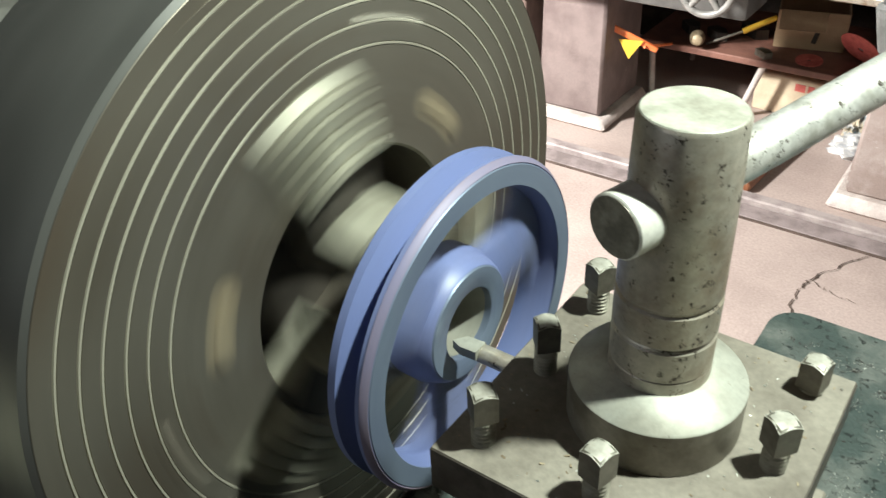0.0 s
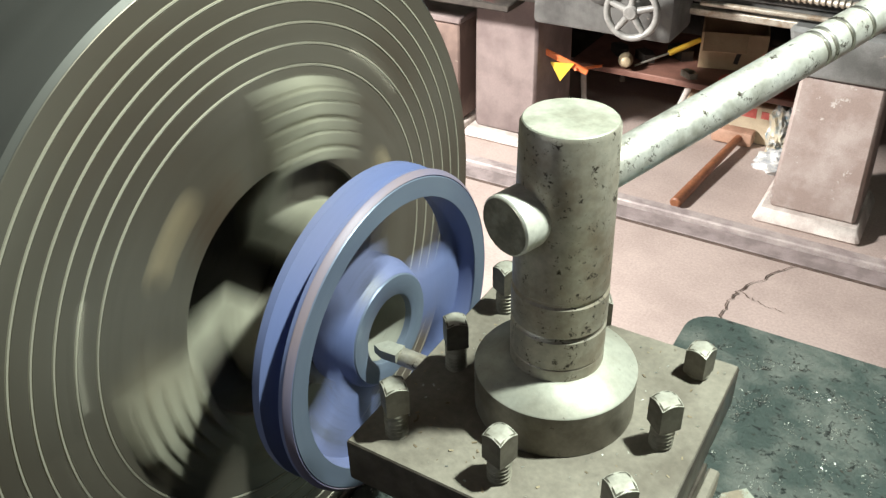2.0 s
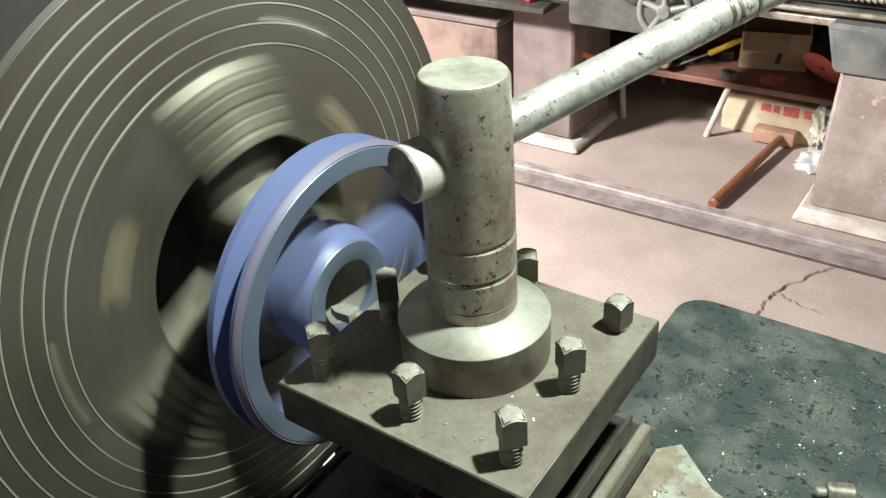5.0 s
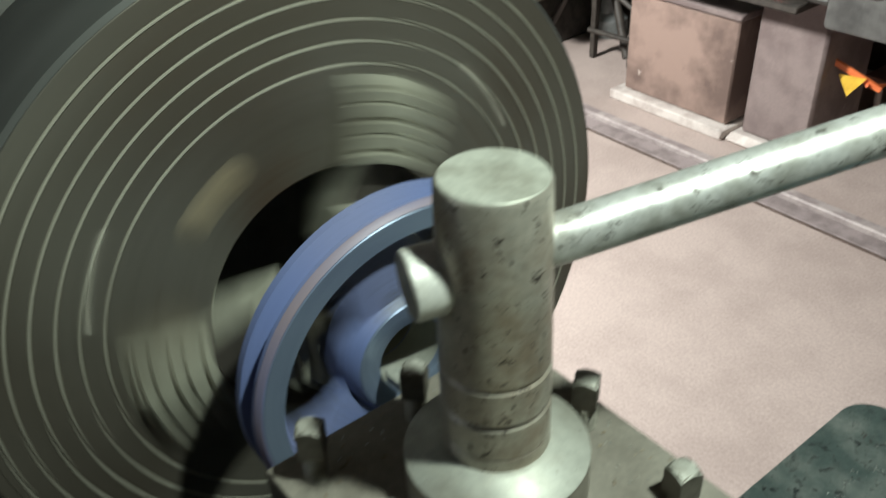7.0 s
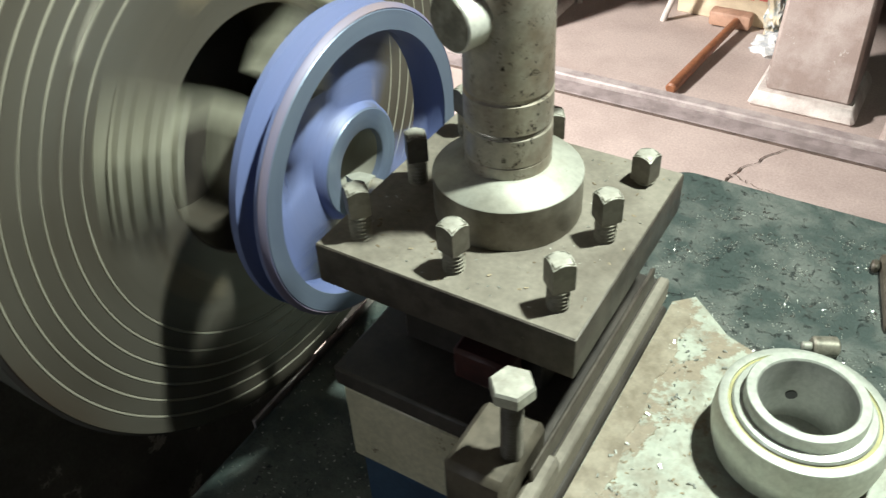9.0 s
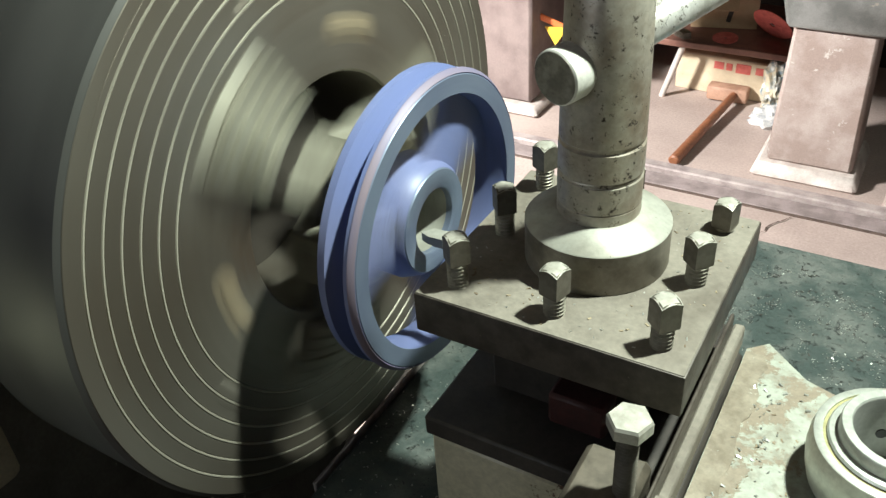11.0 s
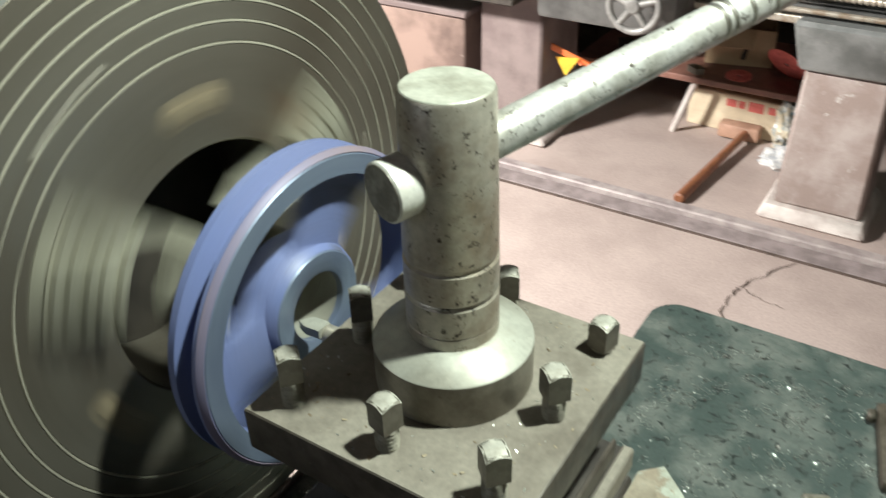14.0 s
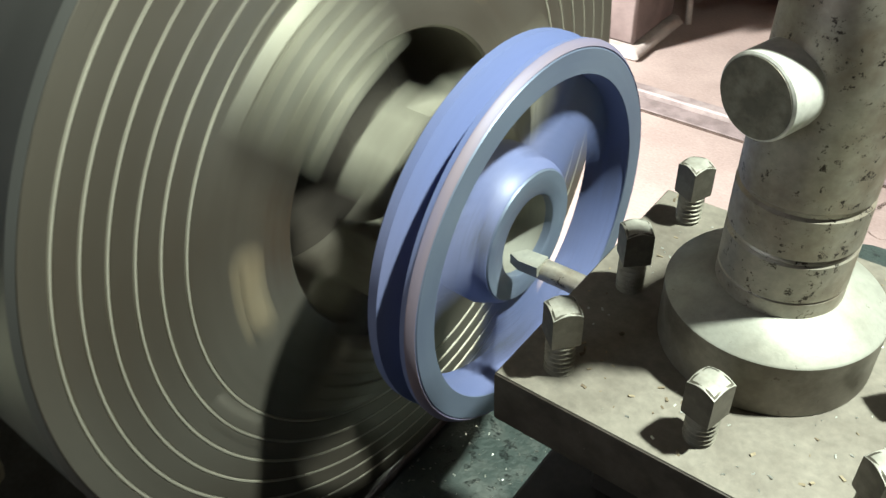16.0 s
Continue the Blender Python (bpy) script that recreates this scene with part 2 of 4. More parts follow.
M_ORANGEWOOD = material("orange_brown_enamel", (0.42, 0.20, 0.08), (0.30, 0.14, 0.06), 0.5, 0, 20)
M_OLIVE = material("olive_machine_paint", (0.16, 0.16, 0.11), (0.10, 0.10, 0.07), 0.5, 0, 8)


# ---- mesh helpers ----
def spun(bm, profile, n=48, m=None, a0=0.0, a1=360.0):
    """Revolves (radius, height) pairs about z and moves them by m."""
    m = m or Matrix()
    full = abs(a1 - a0) >= 359.9
    rings = []
    for r, h in profile:
        if r < 1e-6:
            rings.append([bm.verts.new(m @ Vector((0, 0, h)))])
        else:
            k = n if full else n + 1
            rings.append([bm.verts.new(m @ Vector((r * math.cos(a), r * math.sin(a), h)))
                          for a in (radians(a0 + (a1 - a0) * i / n) for i in range(k))])
    for p, q in zip(rings, rings[1:]):
        k = n if full else n
        for i in range(k):
            j = (i + 1) % n if full else i + 1
            if len(p) == 1 and len(q) == 1:
                continue
            if len(p) == 1:
                bm.faces.new((p[0], q[i], q[j]))
            elif len(q) == 1:
                bm.faces.new((p[i], q[0], p[j]))
            else:
                bm.faces.new((p[i], q[i], q[j], p[j]))
    return bm


def rod(bm, p0, p1, r0, r1=None, n=24, edge=0.0):
    """A closed round bar from p0 to p1 with chamfered ends."""
    r1 = r0 if r1 is None else r1
    p0, p1 = Vector(p0), Vector(p1)
    d = p1 - p0
    m = Matrix.Translation(p0) @ d.to_track_quat("Z", "Y").to_matrix().to_4x4()
    k = d.length
    e = min(edge, k / 3)
    prof = [(0, 0), (r0 - e, 0), (r0, e), (r1, k - e), (r1 - e, k), (0, k)] if e > 0 else [(0, 0), (r0, 0), (r1, k), (0, k)]
    return spun(bm, prof, n, m)


def block(bm, lo, hi, edge=0.0, m=None, seg=1):
    """A box between two corners, with bevelled edges."""
    c = [(a + b) / 2 for a, b in zip(lo, hi)]
    s = [b - a for a, b in zip(lo, hi)]
    mm = (m or Matrix()) @ Matrix.Translation(c) @ Matrix.Diagonal((*s, 1))
    r = bmesh.ops.create_cube(bm, size=1.0, matrix=mm)
    if edge > 0:
        edges = list({e for v in r["verts"] for e in v.link_edges})
        bmesh.ops.bevel(bm, geom=edges, offset=edge, segments=seg, affect="EDGES", profile=0.5)
    return bm


def prism(bm, outline, z0, z1, m=None):
    """An upright prism over an outline of (x, y)."""
    m = m or Matrix()
    a = [bm.verts.new(m @ Vector((x, y, z0))) for x, y in outline]
    b = [bm.verts.new(m @ Vector((x, y, z1))) for x, y in outline]
    bm.faces.new(a[::-1])
    bm.faces.new(b)
    for i in range(len(a)):
        j = (i + 1) % len(a)
        bm.faces.new((a[i], a[j], b[j], b[i]))
    return bm


def part(name, bm, mat, parent=None, label="", angle=38.0):
    bmesh.ops.recalc_face_normals(bm, faces=bm.faces[:])
    me = bpy.data.meshes.new(name)
    bm.to_mesh(me)
    bm.free()
    me.materials.append(mat)
    me.polygons.foreach_set("use_smooth", [True] * len(me.polygons))
    me.set_sharp_from_angle(angle=radians(angle))
    ob = new(name, me)
    ob.parent = parent
    if label:
        ob["label"] = label
    return ob


def thing(name, at, label, category, group="", rz=0.0):
    ob = new(name)
    ob.empty_display_size = 0.05
    ob.matrix_basis = pose(*at, 0, 0, rz)
    return tagged(ob, label, category, group)


def B():
    return bmesh.new()


X_AXIS = Matrix.Rotation(radians(90), 4, "Y")   # turns a spun profile's z into x

# ---- large structure ----
tagged(part("floor", block(B(), (-6, -3, -0.1), (4, 7, 0)), M_FLOOR), "worn pinkish cement workshop floor with cracks", "floor", kind="structure")
tagged(part("wall_north", block(B(), (-6, 7, 0), (4, 7.2, 3.6)), M_WALL), "dim limewashed workshop wall", "wall", kind="structure")
tagged(part("wall_south", block(B(), (-6, -3.2, 0), (4, -3, 3.6)), M_WALL), "dim limewashed workshop wall", "wall", kind="structure")
tagged(part("wall_west", block(B(), (-6.2, -3.2, 0), (-6, 7.2, 3.6)), M_WALL), "dim limewashed workshop wall", "wall", kind="structure")
tagged(part("wall_east", block(B(), (4, -3.2, 0), (4.2, 7.2, 3.6)), M_WALL), "dim limewashed workshop wall", "wall", kind="structure")
tagged(part("ceiling", block(B(), (-6.2, -3.2, 3.6), (4.2, 7.2, 3.75)), M_WALL), "dim workshop ceiling", "ceiling", kind="structure")

# ---- the spindle: chuck and pulley ----
# the spindle's axis is turned a little against the tool post
TILT, YAW = -0.26, -1.41
AXIS = Vector((1, -0.0246, 0.0046)).normalized()
PUL_AT = Vector((-0.115, 0.0499, 1.273)) + AXIS * -0.0006
FACE_AT = Vector((-0.115, 0.0499, 1.273)) + AXIS * -0.0867
AX_Y, AX_Z = 0.053, 1.2725


def make_chuck():
    ch = thing("lathe_chuck", FACE_AT, "large spinning grey iron three-jaw lathe chuck with ringed face", "lathe chuck")
    R = [0.2008, 0.1894, 0.1780, 0.1660, 0.1542, 0.1418]
    prof = [(0.083, -0.105), (0.20, -0.105), (0.205, -0.100), (0.205, -0.004), (0.2128, -0.0004), (0.2124, 0.0)]
    for r in R:
        prof += [(r + 0.0012, 0.0), (r + 0.0006, -0.0014), (r - 0.0006, -0.0014), (r - 0.0012, 0.0)]
    prof += [(0.0845, 0.0), (0.083, -0.0015), (0.083, -0.105)]
    part("body", spun(B(), prof, 160, X_AXIS), M_CHUCK, ch)
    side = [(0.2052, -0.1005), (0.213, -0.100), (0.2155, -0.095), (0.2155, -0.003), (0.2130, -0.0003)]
    part("outer_band", spun(B(), side, 160, X_AXIS), M_CHUCK_SIDE, ch, "outer band darkened because less light reaches it")
    for r in R:
        g = [(r - 0.0010, -0.0012), (r - 0.0005, 0.0002), (r + 0.0005, 0.0002), (r + 0.0010, -0.0012)]
        part("ring_line", spun(B(), g, 160, X_AXIS), M_RING, ch, "bright scribed ring")
    part("back_plate", spun(B(), [(0, -0.101), (0.0829, -0.101), (0.0829, -0.085), (0, -0.085)], 64, X_AXIS), M_DARK, ch)
    part("hub", spun(B(), [(0.09, -0.14), (0.15, -0.14), (0.15, -0.105), (0.09, -0.105)], 64, X_AXIS), M_DARK, ch)
    for k in range(3):
        rot = Matrix.Rotation(radians(130 + 120 * k), 4, "X")
        w = 0.022
        out = [(-0.02, 0.030), (0.046, 0.030), (0.046, 0.041), (0.038, 0.043), (0.038, 0.049), (0.031, 0.051), (0.031, 0.058), (0.004, 0.060), (0.004, 0.087)]
        for i in range(5):
            r = 0.089 + 0.0085 * i
            k2 = 0.0015 * (i % 2)
            out += [(0.019 - 0.002 * i, r), (0.019 - 0.002 * i, r + 0.005 + k2), (0.015 - 0.002 * i, r + 0.0057 + k2), (0.015 - 0.002 * i, r + 0.0078)]
        out += [(0.005, 0.130), (0.0008, 0.135), (-0.02, 0.135)]
        part("jaw", prism(B(), out, -w, w, rot), M_JAW, ch, "stepped hardened steel jaw")
        part("jaw_recess", block(B(), (0.0042, 0.0605, -0.0217), (0.0072, 0.0868, 0.0217), 0.0008, rot), M_DARK, ch, "black oily recess across the jaw")
        part("jaw_guide", block(B(), (-0.0006, 0.1355, -0.015), (0.0009, 0.206, 0.015), 0.0003, rot), M_CHUCK, ch, "dull iron jaw guide")
        rot2 = Matrix.Rotation(radians(190 + 120 * k), 4, "X")
        bm = B()
        spun(bm, [(0, 0.0006), (0.009, 0.0006), (0.0105, 0.0)], 24, rot2 @ Matrix.Translation((0, 0.111, 0)) @ X_AXIS)
        spun(bm, [(0, 0.0035), (0.005, 0.0035), (0.006, 0.0006)], 6, rot2 @ Matrix.Translation((0, 0.111, 0)) @ X_AXIS)
        part("key_socket", bm, M_BRASS, ch, "rusty brown jaw-key socket")
        rot3 = Matrix.Rotation(radians(100 + 120 * k), 4, "X")
        part("face_bolt", spun(B(), [(0, 0.002), (0.008, 0.002), (0.010, 0.0), (0.010, -0.001)], 20, rot3 @ Matrix.Translation((0, 0.150, 0)) @ X_AXIS), M_CHUCK, ch)
    return ch


def make_pulley():
    pu = thing("belt_pulley", PUL_AT, "spinning blue painted cast iron V-belt pulley gripped in the chuck", "pulley")
    ro = 0.0980
    # rim with one deep vee groove; height axis runs towards the tailstock
    rim = [(0.0835, 0.0), (0.0955, 0.0), (ro, -0.0025), (ro, -0.0060), (0.0870, -0.0118), (0.0870, -0.0132), (ro, -0.0190), (ro, -0.0238), (0.0960, -0.0255), (0.0835, -0.0255), (0.0810, -0.012), (0.0835, 0.0)]
    part("rim", spun(B(), rim, 128, X_AXIS), M_BLUE, pu)
    part("rim_edge", spun(B(), [(0.0953, 0.0001), (0.0957, 0.0004), (0.0982, -0.0023), (0.0984, -0.0032)], 128, X_AXIS), M_RIM_EDGE, pu, "bare brownish rim edge")
    part("rim_lip", spun(B(), [(0.0830, 0.0), (0.0832, 0.0006), (0.0945, 0.0006), (0.0950, 0.0)], 128, X_AXIS), M_BLUE_BARE, pu, "machined grey inner lip")
    hub = [(0.0218, -0.008), (0.0350, -0.008), (0.0368, -0.010), (0.041, -0.020), (0.041, -0.034), (0.037, -0.040), (0.0218, -0.040), (0.0218, -0.008)]
    hb = part("hub", spun(B(), hub, 72, X_AXIS), M_BLUE, pu)
    part("hub_face", spun(B(), [(0.0217, -0.012), (0.0217, -0.0078), (0.0226, -0.0071), (0.0341, -0.0071), (0.0348, -0.008)], 72, X_AXIS), M_BLUE_BARE, hb, "machined grey hub face")
    part("bore", spun(B(), [(0.0215, -0.012), (0.0215, -0.039)], 72, X_AXIS), M_STEEL_BRIGHT, hb, "machined bore")
    for k in range(3):
        a = 106 + 60 + 120 * k
        bm = B()
        # a broad spoke that widens into hub and rim
        cols = []
        for i in range(9):
            u = i / 8
            r = 0.036 + u * 0.049
            half = radians(35 - 10 * math.sin(math.pi * u) - 4 * u)
            row = []
            for j in range(9):
                v = -1 + 2 * j / 8
                th = radians(a) + half * v
                x = -0.0125 + 0.002 * u - 0.003 * v * v
                row.append((th, r, x))
            cols.append(row)
        front = [[bm.verts.new((x, r * math.cos(th), r * math.sin(th))) for th, r, x in row] for row in cols]
        back = [[bm.verts.new((x - 0.007, r * math.cos(th), r * math.sin(th))) for th, r, x in row] for row in cols]
        for i in range(8):
            for j in range(8):
                bm.faces.new((front[i][j], front[i + 1][j], front[i + 1][j + 1], front[i][j + 1]))
                bm.faces.new((back[i][j], back[i][j + 1], back[i + 1][j + 1], back[i + 1][j]))
            for j in (0, 8):
                bm.faces.new((front[i][j], back[i][j], back[i + 1][j], front[i + 1][j]))
        part("spoke", bm, M_BLUE, pu)
    return pu


chuck, pulley = make_chuck(), make_pulley()

# ---- tool post ----
TOP = 1.317


def thread(bm, at, r, z0, z1, pitch=0.0018, n=20):
    x, y = at
    prof = [(0, z0), (r * 0.80, z0)]
    z = z0
    while z < z1 - pitch:
        prof += [(r, z + pitch * 0.45), (r, z + pitch * 0.55), (r * 0.80, z + pitch)]
        z += pitch
    prof += [(r * 0.80, z1), (0, z1)]
    return spun(bm, prof, n, Matrix.Translation((x, y, 0)))


def make_bolt():
    bo = thing("square_head_bolt", (0, 0, TOP), "dark steel square-head clamping bolt standing in the tool post plate", "bolt", "tool post clamping bolts")
    hw_, n = 0.0051, 10
    bm, top = B(), B()

    def crown(x, y):
        return 0.0252 - 0.75 * max(0.0, math.hypot(x, y) - 0.0047)
    rim = []
    for k in range(4):
        for q in range(n):
            u = -hw_ + 2 * hw_ * q / n
            rim.append([(u, -hw_), (hw_, u), (-u, hw_), (-hw_, -u)][k])
    lo = [bm.verts.new((x * 0.97, y * 0.97, 0.0106)) for x, y in rim]
    lo2 = [bm.verts.new((x, y, 0.0116)) for x, y in rim]
    hi = [bm.verts.new((x, y, crown(x, y))) for x, y in rim]
    inn = [bm.verts.new((x * 0.8, y * 0.8, crown(x * 0.8, y * 0.8) - 0.00005)) for x, y in rim]
    for q in range(4 * n):
        w = (q + 1) % (4 * n)
        bm.faces.new((lo[q], lo[w], lo2[w], lo2[q]))
        bm.faces.new((lo2[q], lo2[w], hi[w], hi[q]))
        bm.faces.new((hi[q], hi[w], inn[w], inn[q]))
    bm.faces.new(lo[::-1])
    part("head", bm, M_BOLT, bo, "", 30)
    # separate pale cap adds top light to the head's colour
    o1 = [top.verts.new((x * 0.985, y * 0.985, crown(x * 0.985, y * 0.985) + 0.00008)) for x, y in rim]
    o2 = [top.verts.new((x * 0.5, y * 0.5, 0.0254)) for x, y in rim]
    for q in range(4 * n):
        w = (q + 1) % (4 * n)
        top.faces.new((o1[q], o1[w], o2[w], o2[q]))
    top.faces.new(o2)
    part("head_top", top, M_BOLT_TOP, bo, "worn bolt top, painted paler for the lamp light", 80)
    part("shank", thread(B(), (0, 0), 0.0053, -0.004, 0.0110, 0.0021), M_THREAD, bo)
    return bo


h = 0.0507
first = make_bolt()
spots = [(-h, -h, 50), (0, -h, -15), (h, -h, 48), (h, 0, 50), (h, h, -12), (0, h, 35), (-h, h, -26), (-h, 0, 42)]
lifts = [0.003, 0.0005, 0.0005, 0.0005, -0.0085, 0.002, 0.0025, 0.003]
for i, ((x, y, a), dz) in enumerate(zip(spots, lifts)):
    m = pose(x + 0.004, y - 0.001, TOP + dz, 0, 0, a)
    if i == 0:
        first.matrix_basis = m
    else:
        copy_thing(first, m)

post = thing("tool_post", (0, 0, TOP), "square steel lathe tool post, sides coloured dark for shade", "tool post")
# the plate's sides carry their shade in the colour
part("clamp_plate", block(B(), (-0.0632, -0.0675, -0.0235), (0.0703, 0.0655, -0.0003), 0.0012, None, 2), M_PLATE_SIDE, post, "plate edge with shade put into its dark colour")
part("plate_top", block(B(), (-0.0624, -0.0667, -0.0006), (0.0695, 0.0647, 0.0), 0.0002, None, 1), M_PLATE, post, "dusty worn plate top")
part("core", block(B(), (-0.036, -0.040, -0.074), (0.045, 0.045, -0.0235), 0.002), M_DARK, post)
part("base_plate", block(B(), (-0.058, -0.076, -0.087), (0.070, 0.067, -0.074), 0.0015), M_DARK, post)
part("packing", block(B(), (0.004, -0.058, -0.066), (0.034, -0.041, -0.046), 0.002), M_DARKRED, post, "dark red packing piece in the tool slot")

col = thing("clamp_stud", (0.0035, 0.001, TOP), "tall round worn steel clamp stud with flanged collar", "clamp stud")
part("collar_side", spun(B(), [(0.018, 0), (0.0355, 0), (0.0358, 0.001), (0.0358, 0.0218)], 96), M_COLLAR, col, "stained steel collar side, also darkened for shade")
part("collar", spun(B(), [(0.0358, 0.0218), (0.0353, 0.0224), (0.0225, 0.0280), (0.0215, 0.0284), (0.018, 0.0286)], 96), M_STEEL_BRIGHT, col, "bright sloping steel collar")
stud = [(0, 0.028), (0.0203, 0.028), (0.0203, 0.0340), (0.0199, 0.0345), (0.0203, 0.035), (0.0203, 0.0485), (0.0196, 0.0493), (0.0200, 0.050), (0.0196, 0.0507), (0.0203, 0.0515), (0.0203, 0.0655), (0.0194, 0.0665), (0.0194, 0.0677), (0.0201, 0.0685), (0.0201, 0.070), (0.0197, 0.10), (0.0189, 0.1375), (0.0181, 0.139), (0, 0.1392)]
shaft = part("stud", spun(B(), stud, 96), M_STEEL, col)
part("stud_top", spun(B(), [(0, 0.1395), (0.0176, 0.1395), (0.0180, 0.1391)], 96), M_STUD_TOP, shaft, "pale scuffed end face")

# the lever runs through the stud and rises away from it
LEV = Vector((0.425, 0.90, 0.185)).normalized()
base = Vector((0.0035, 0.001, 1.4248))
lev = thing("clamp_lever", base, "long scuffed pale steel lever bar through the stud", "lever")
bm = B()
prof = [(0, 0.012), (0.0088, 0.012)]
for g in (0.142, 0.147, 0.158, 0.172):
    prof += [(0.0088, g - 0.0014), (0.0079, g - 0.0009), (0.0079, g + 0.0009), (0.0088, g + 0.0014)]
prof += [(0.0088, 0.230), (0.0075, 0.232), (0, 0.232)]
mlev = LEV.to_track_quat("Z", "Y").to_matrix().to_4x4()
part("bar", spun(bm, prof, 40, mlev), M_LEVER, lev)
for g in (0.142, 0.147, 0.158, 0.172):
    part("groove", spun(B(), [(0.0075, g - 0.0008), (0.00795, g - 0.0008), (0.00795, g + 0.0008), (0.0075, g + 0.0008)], 40, mlev), M_BOLT, lev, "dark turned groove")
BOSS = Vector((0.33, 0.94, 0.04)).normalized()
mboss = Matrix.Translation(Vector((-0.0128, -0.0266, -0.0050)) + BOSS * 0.030) @ BOSS.to_track_quat("Z", "Y").to_matrix().to_4x4()
boss = part("boss", spun(B(), [(0, -0.0300), (0.0119, -0.0300), (0.0125, -0.0294), (0.0126, -0.0280), (0.0126, -0.012), (0, -0.012)], 40, mboss), M_BOSS, lev, "round boss on the lever's short end, brightened as if lit", 25)
# darker disc puts the end's shade into its colour
part("end_face", spun(B(), [(0, -0.0303), (0.0116, -0.0303), (0.0116, -0.0299)], 40, mboss), M_THREAD, boss, "grey end face, darkened as if turned from the light", 25)

# boring tool
tool = thing("boring_bar", (-0.118, 0.030, 1.275), "short round steel boring bar with a bright cutting tip", "boring tool")
bm = B()
rod(bm, (0.004, 0.004, -0.003), (0.10, 0.004, -0.003), 0.0052, 0.0056, 24, 0.001)
part("bar", bm, M_STEEL, tool)
bm = B()
prism(bm, [(-0.002, -0.001), (0.004, -0.0035), (0.014, -0.003), (0.014, 0.007), (0.003, 0.006)], -0.003, 0.0028)
part("cutting_tip", bm, M_STEEL_BRIGHT, tool, "bright ground cutting tip")

# ---- compound slide and carriage ----
comp = thing("compound_slide", (0, 0, 1.20), "cream and navy painted compound slide with dark steel ways", "compound slide")
part("body", block(B(), (-0.056, -0.0745, -0.030), (0.030, 0.066, 0.030), 0.003), M_CREAM, comp)
part("skirt", block(B(), (-0.053, -0.071, -0.140), (0.046, 0.064, -0.031), 0.003), M_NAVY, comp, "navy painted lower skirt")
part("end_block", block(B(), (0.034, -0.118, -0.05), (0.0640, -0.0775, 0.074), 0.003), M_GIB, comp, "worn steel end block")
part("slide", block(B(), (0.031, -0.0770, -0.03), (0.0655, 0.066, 0.030), 0.002), M_DARK, comp)
part("gib", block(B(), (0.066, -0.100, 0.056), (0.0680, 0.046, 0.068), 0.0006), M_PLATE_SIDE, comp, "dark steel gib strip")
part("gib", block(B(), (0.066, -0.112, 0.034), (0.0722, 0.064, 0.048), 0.0012), M_PLATE, comp, "worn steel gib strip")
part("way", block(B(), (0.066, -0.126, -0.03), (0.0740, 0.062, 0.030), 0.002), M_DARK, comp, "oily steel slideway")
part("way_end", block(B(), (0.0645, -0.126, 0.0485), (0.0730, -0.082, 0.060), 0.002), M_PLATE, comp, "worn steel slideway end")

hexb = thing("hex_bolt", (0.058, -0.100, 1.276), "grey hex-head bolt standing in the slide's end block", "bolt")
# whole hex head takes the pale colour meant for its lit top
part("head", spun(B(), [(0, 0.035), (0.0085, 0.035), (0.0095, 0.036), (0.0095, 0.0412), (0.0086, 0.0425), (0, 0.0427)], 6, pose(0, 0, 0, 0, 0, 10)), M_BOLT_TOP, hexb, "", 20)
part("shank", thread(B(), (0, 0), 0.0048, -0.002, 0.0355), M_BOLT, hexb)

saddle = thing("cross_slide", (0.17, 0.0, 1.10), "cross slide with flaking cream paint and bare patches", "cross slide")
bm = B()
prism(bm, [(-0.0955, -0.30), (0.25, -0.30), (0.25, 0.015), (0.06, 0.030), (-0.035, 0.048), (-0.060, 0.056), (-0.085, 0.078), (-0.0955, 0.068)], 0.0, 0.128)
part("table", bm, M_CREAM_WORN, saddle)
bm, rnd = B(), random.Random(5)
inner = [(-0.0815 + 0.0016 * math.sin(i * 0.9) + rnd.uniform(-0.0014, 0.0014), -0.28 + 0.006 * i) for i in range(57)]
prism(bm, [(-0.0952, -0.28)] + inner + [(-0.0853, 0.0655), (-0.0952, 0.0655)], 0.1280, 0.1284)
part("bare_edge", bm, M_BARE, saddle, "bare worn tan band along the edge")
carr = thing("carriage", (0, 0, 0.9), "dark green painted lathe carriage with chips and swarf", "lathe carriage")
bm = B()
cx, cy, cr = -0.040, 0.458, 0.03
arc = [(cx + cr - cr * math.cos(radians(a)), cy - cr + cr * math.sin(radians(a))) for a in range(0, 91, 15)]
prism(bm, [(cx, -0.10)] + arc + [(0.62, cy), (0.62, -0.10)], 0.07, 0.148)
part("rear_wing", bm, M_GREEN, carr)
wing = part("front_wing", block(B(), (-0.205, -0.10, 0.05), (-0.041, 0.215, 0.148), 0.006), M_GREEN, carr)
# strip stands for both the worn edge and its lit bevel
part("worn_edge", block(B(), (-0.2085, -0.02, 0.138), (-0.2055, 0.21, 0.1485), 0.0008), M_BARE_EDGE, wing, "worn bare edge, pale with the light on its bevel")
part("apron", block(B(), (-0.22, -0.24, -0.45), (0.5, -0.101, 0.14), 0.01), M_DARK, carr)

bear = thing("insert_bearing", (0.157, -0.005, 1.2285), "bright steel insert ball bearing lying on the cross slide", "bearing")
part("outer_ring", spun(B(), [(0.03311, 0.00344), (0.03569, 0.00344), (0.03758, 0.01032), (0.03870, 0.01849), (0.03827, 0.02580), (0.03715, 0.03096), (0.03655, 0.03139), (0.03311, 0.03139), (0.03311, 0.00344)], 96), M_CHROME, bear)
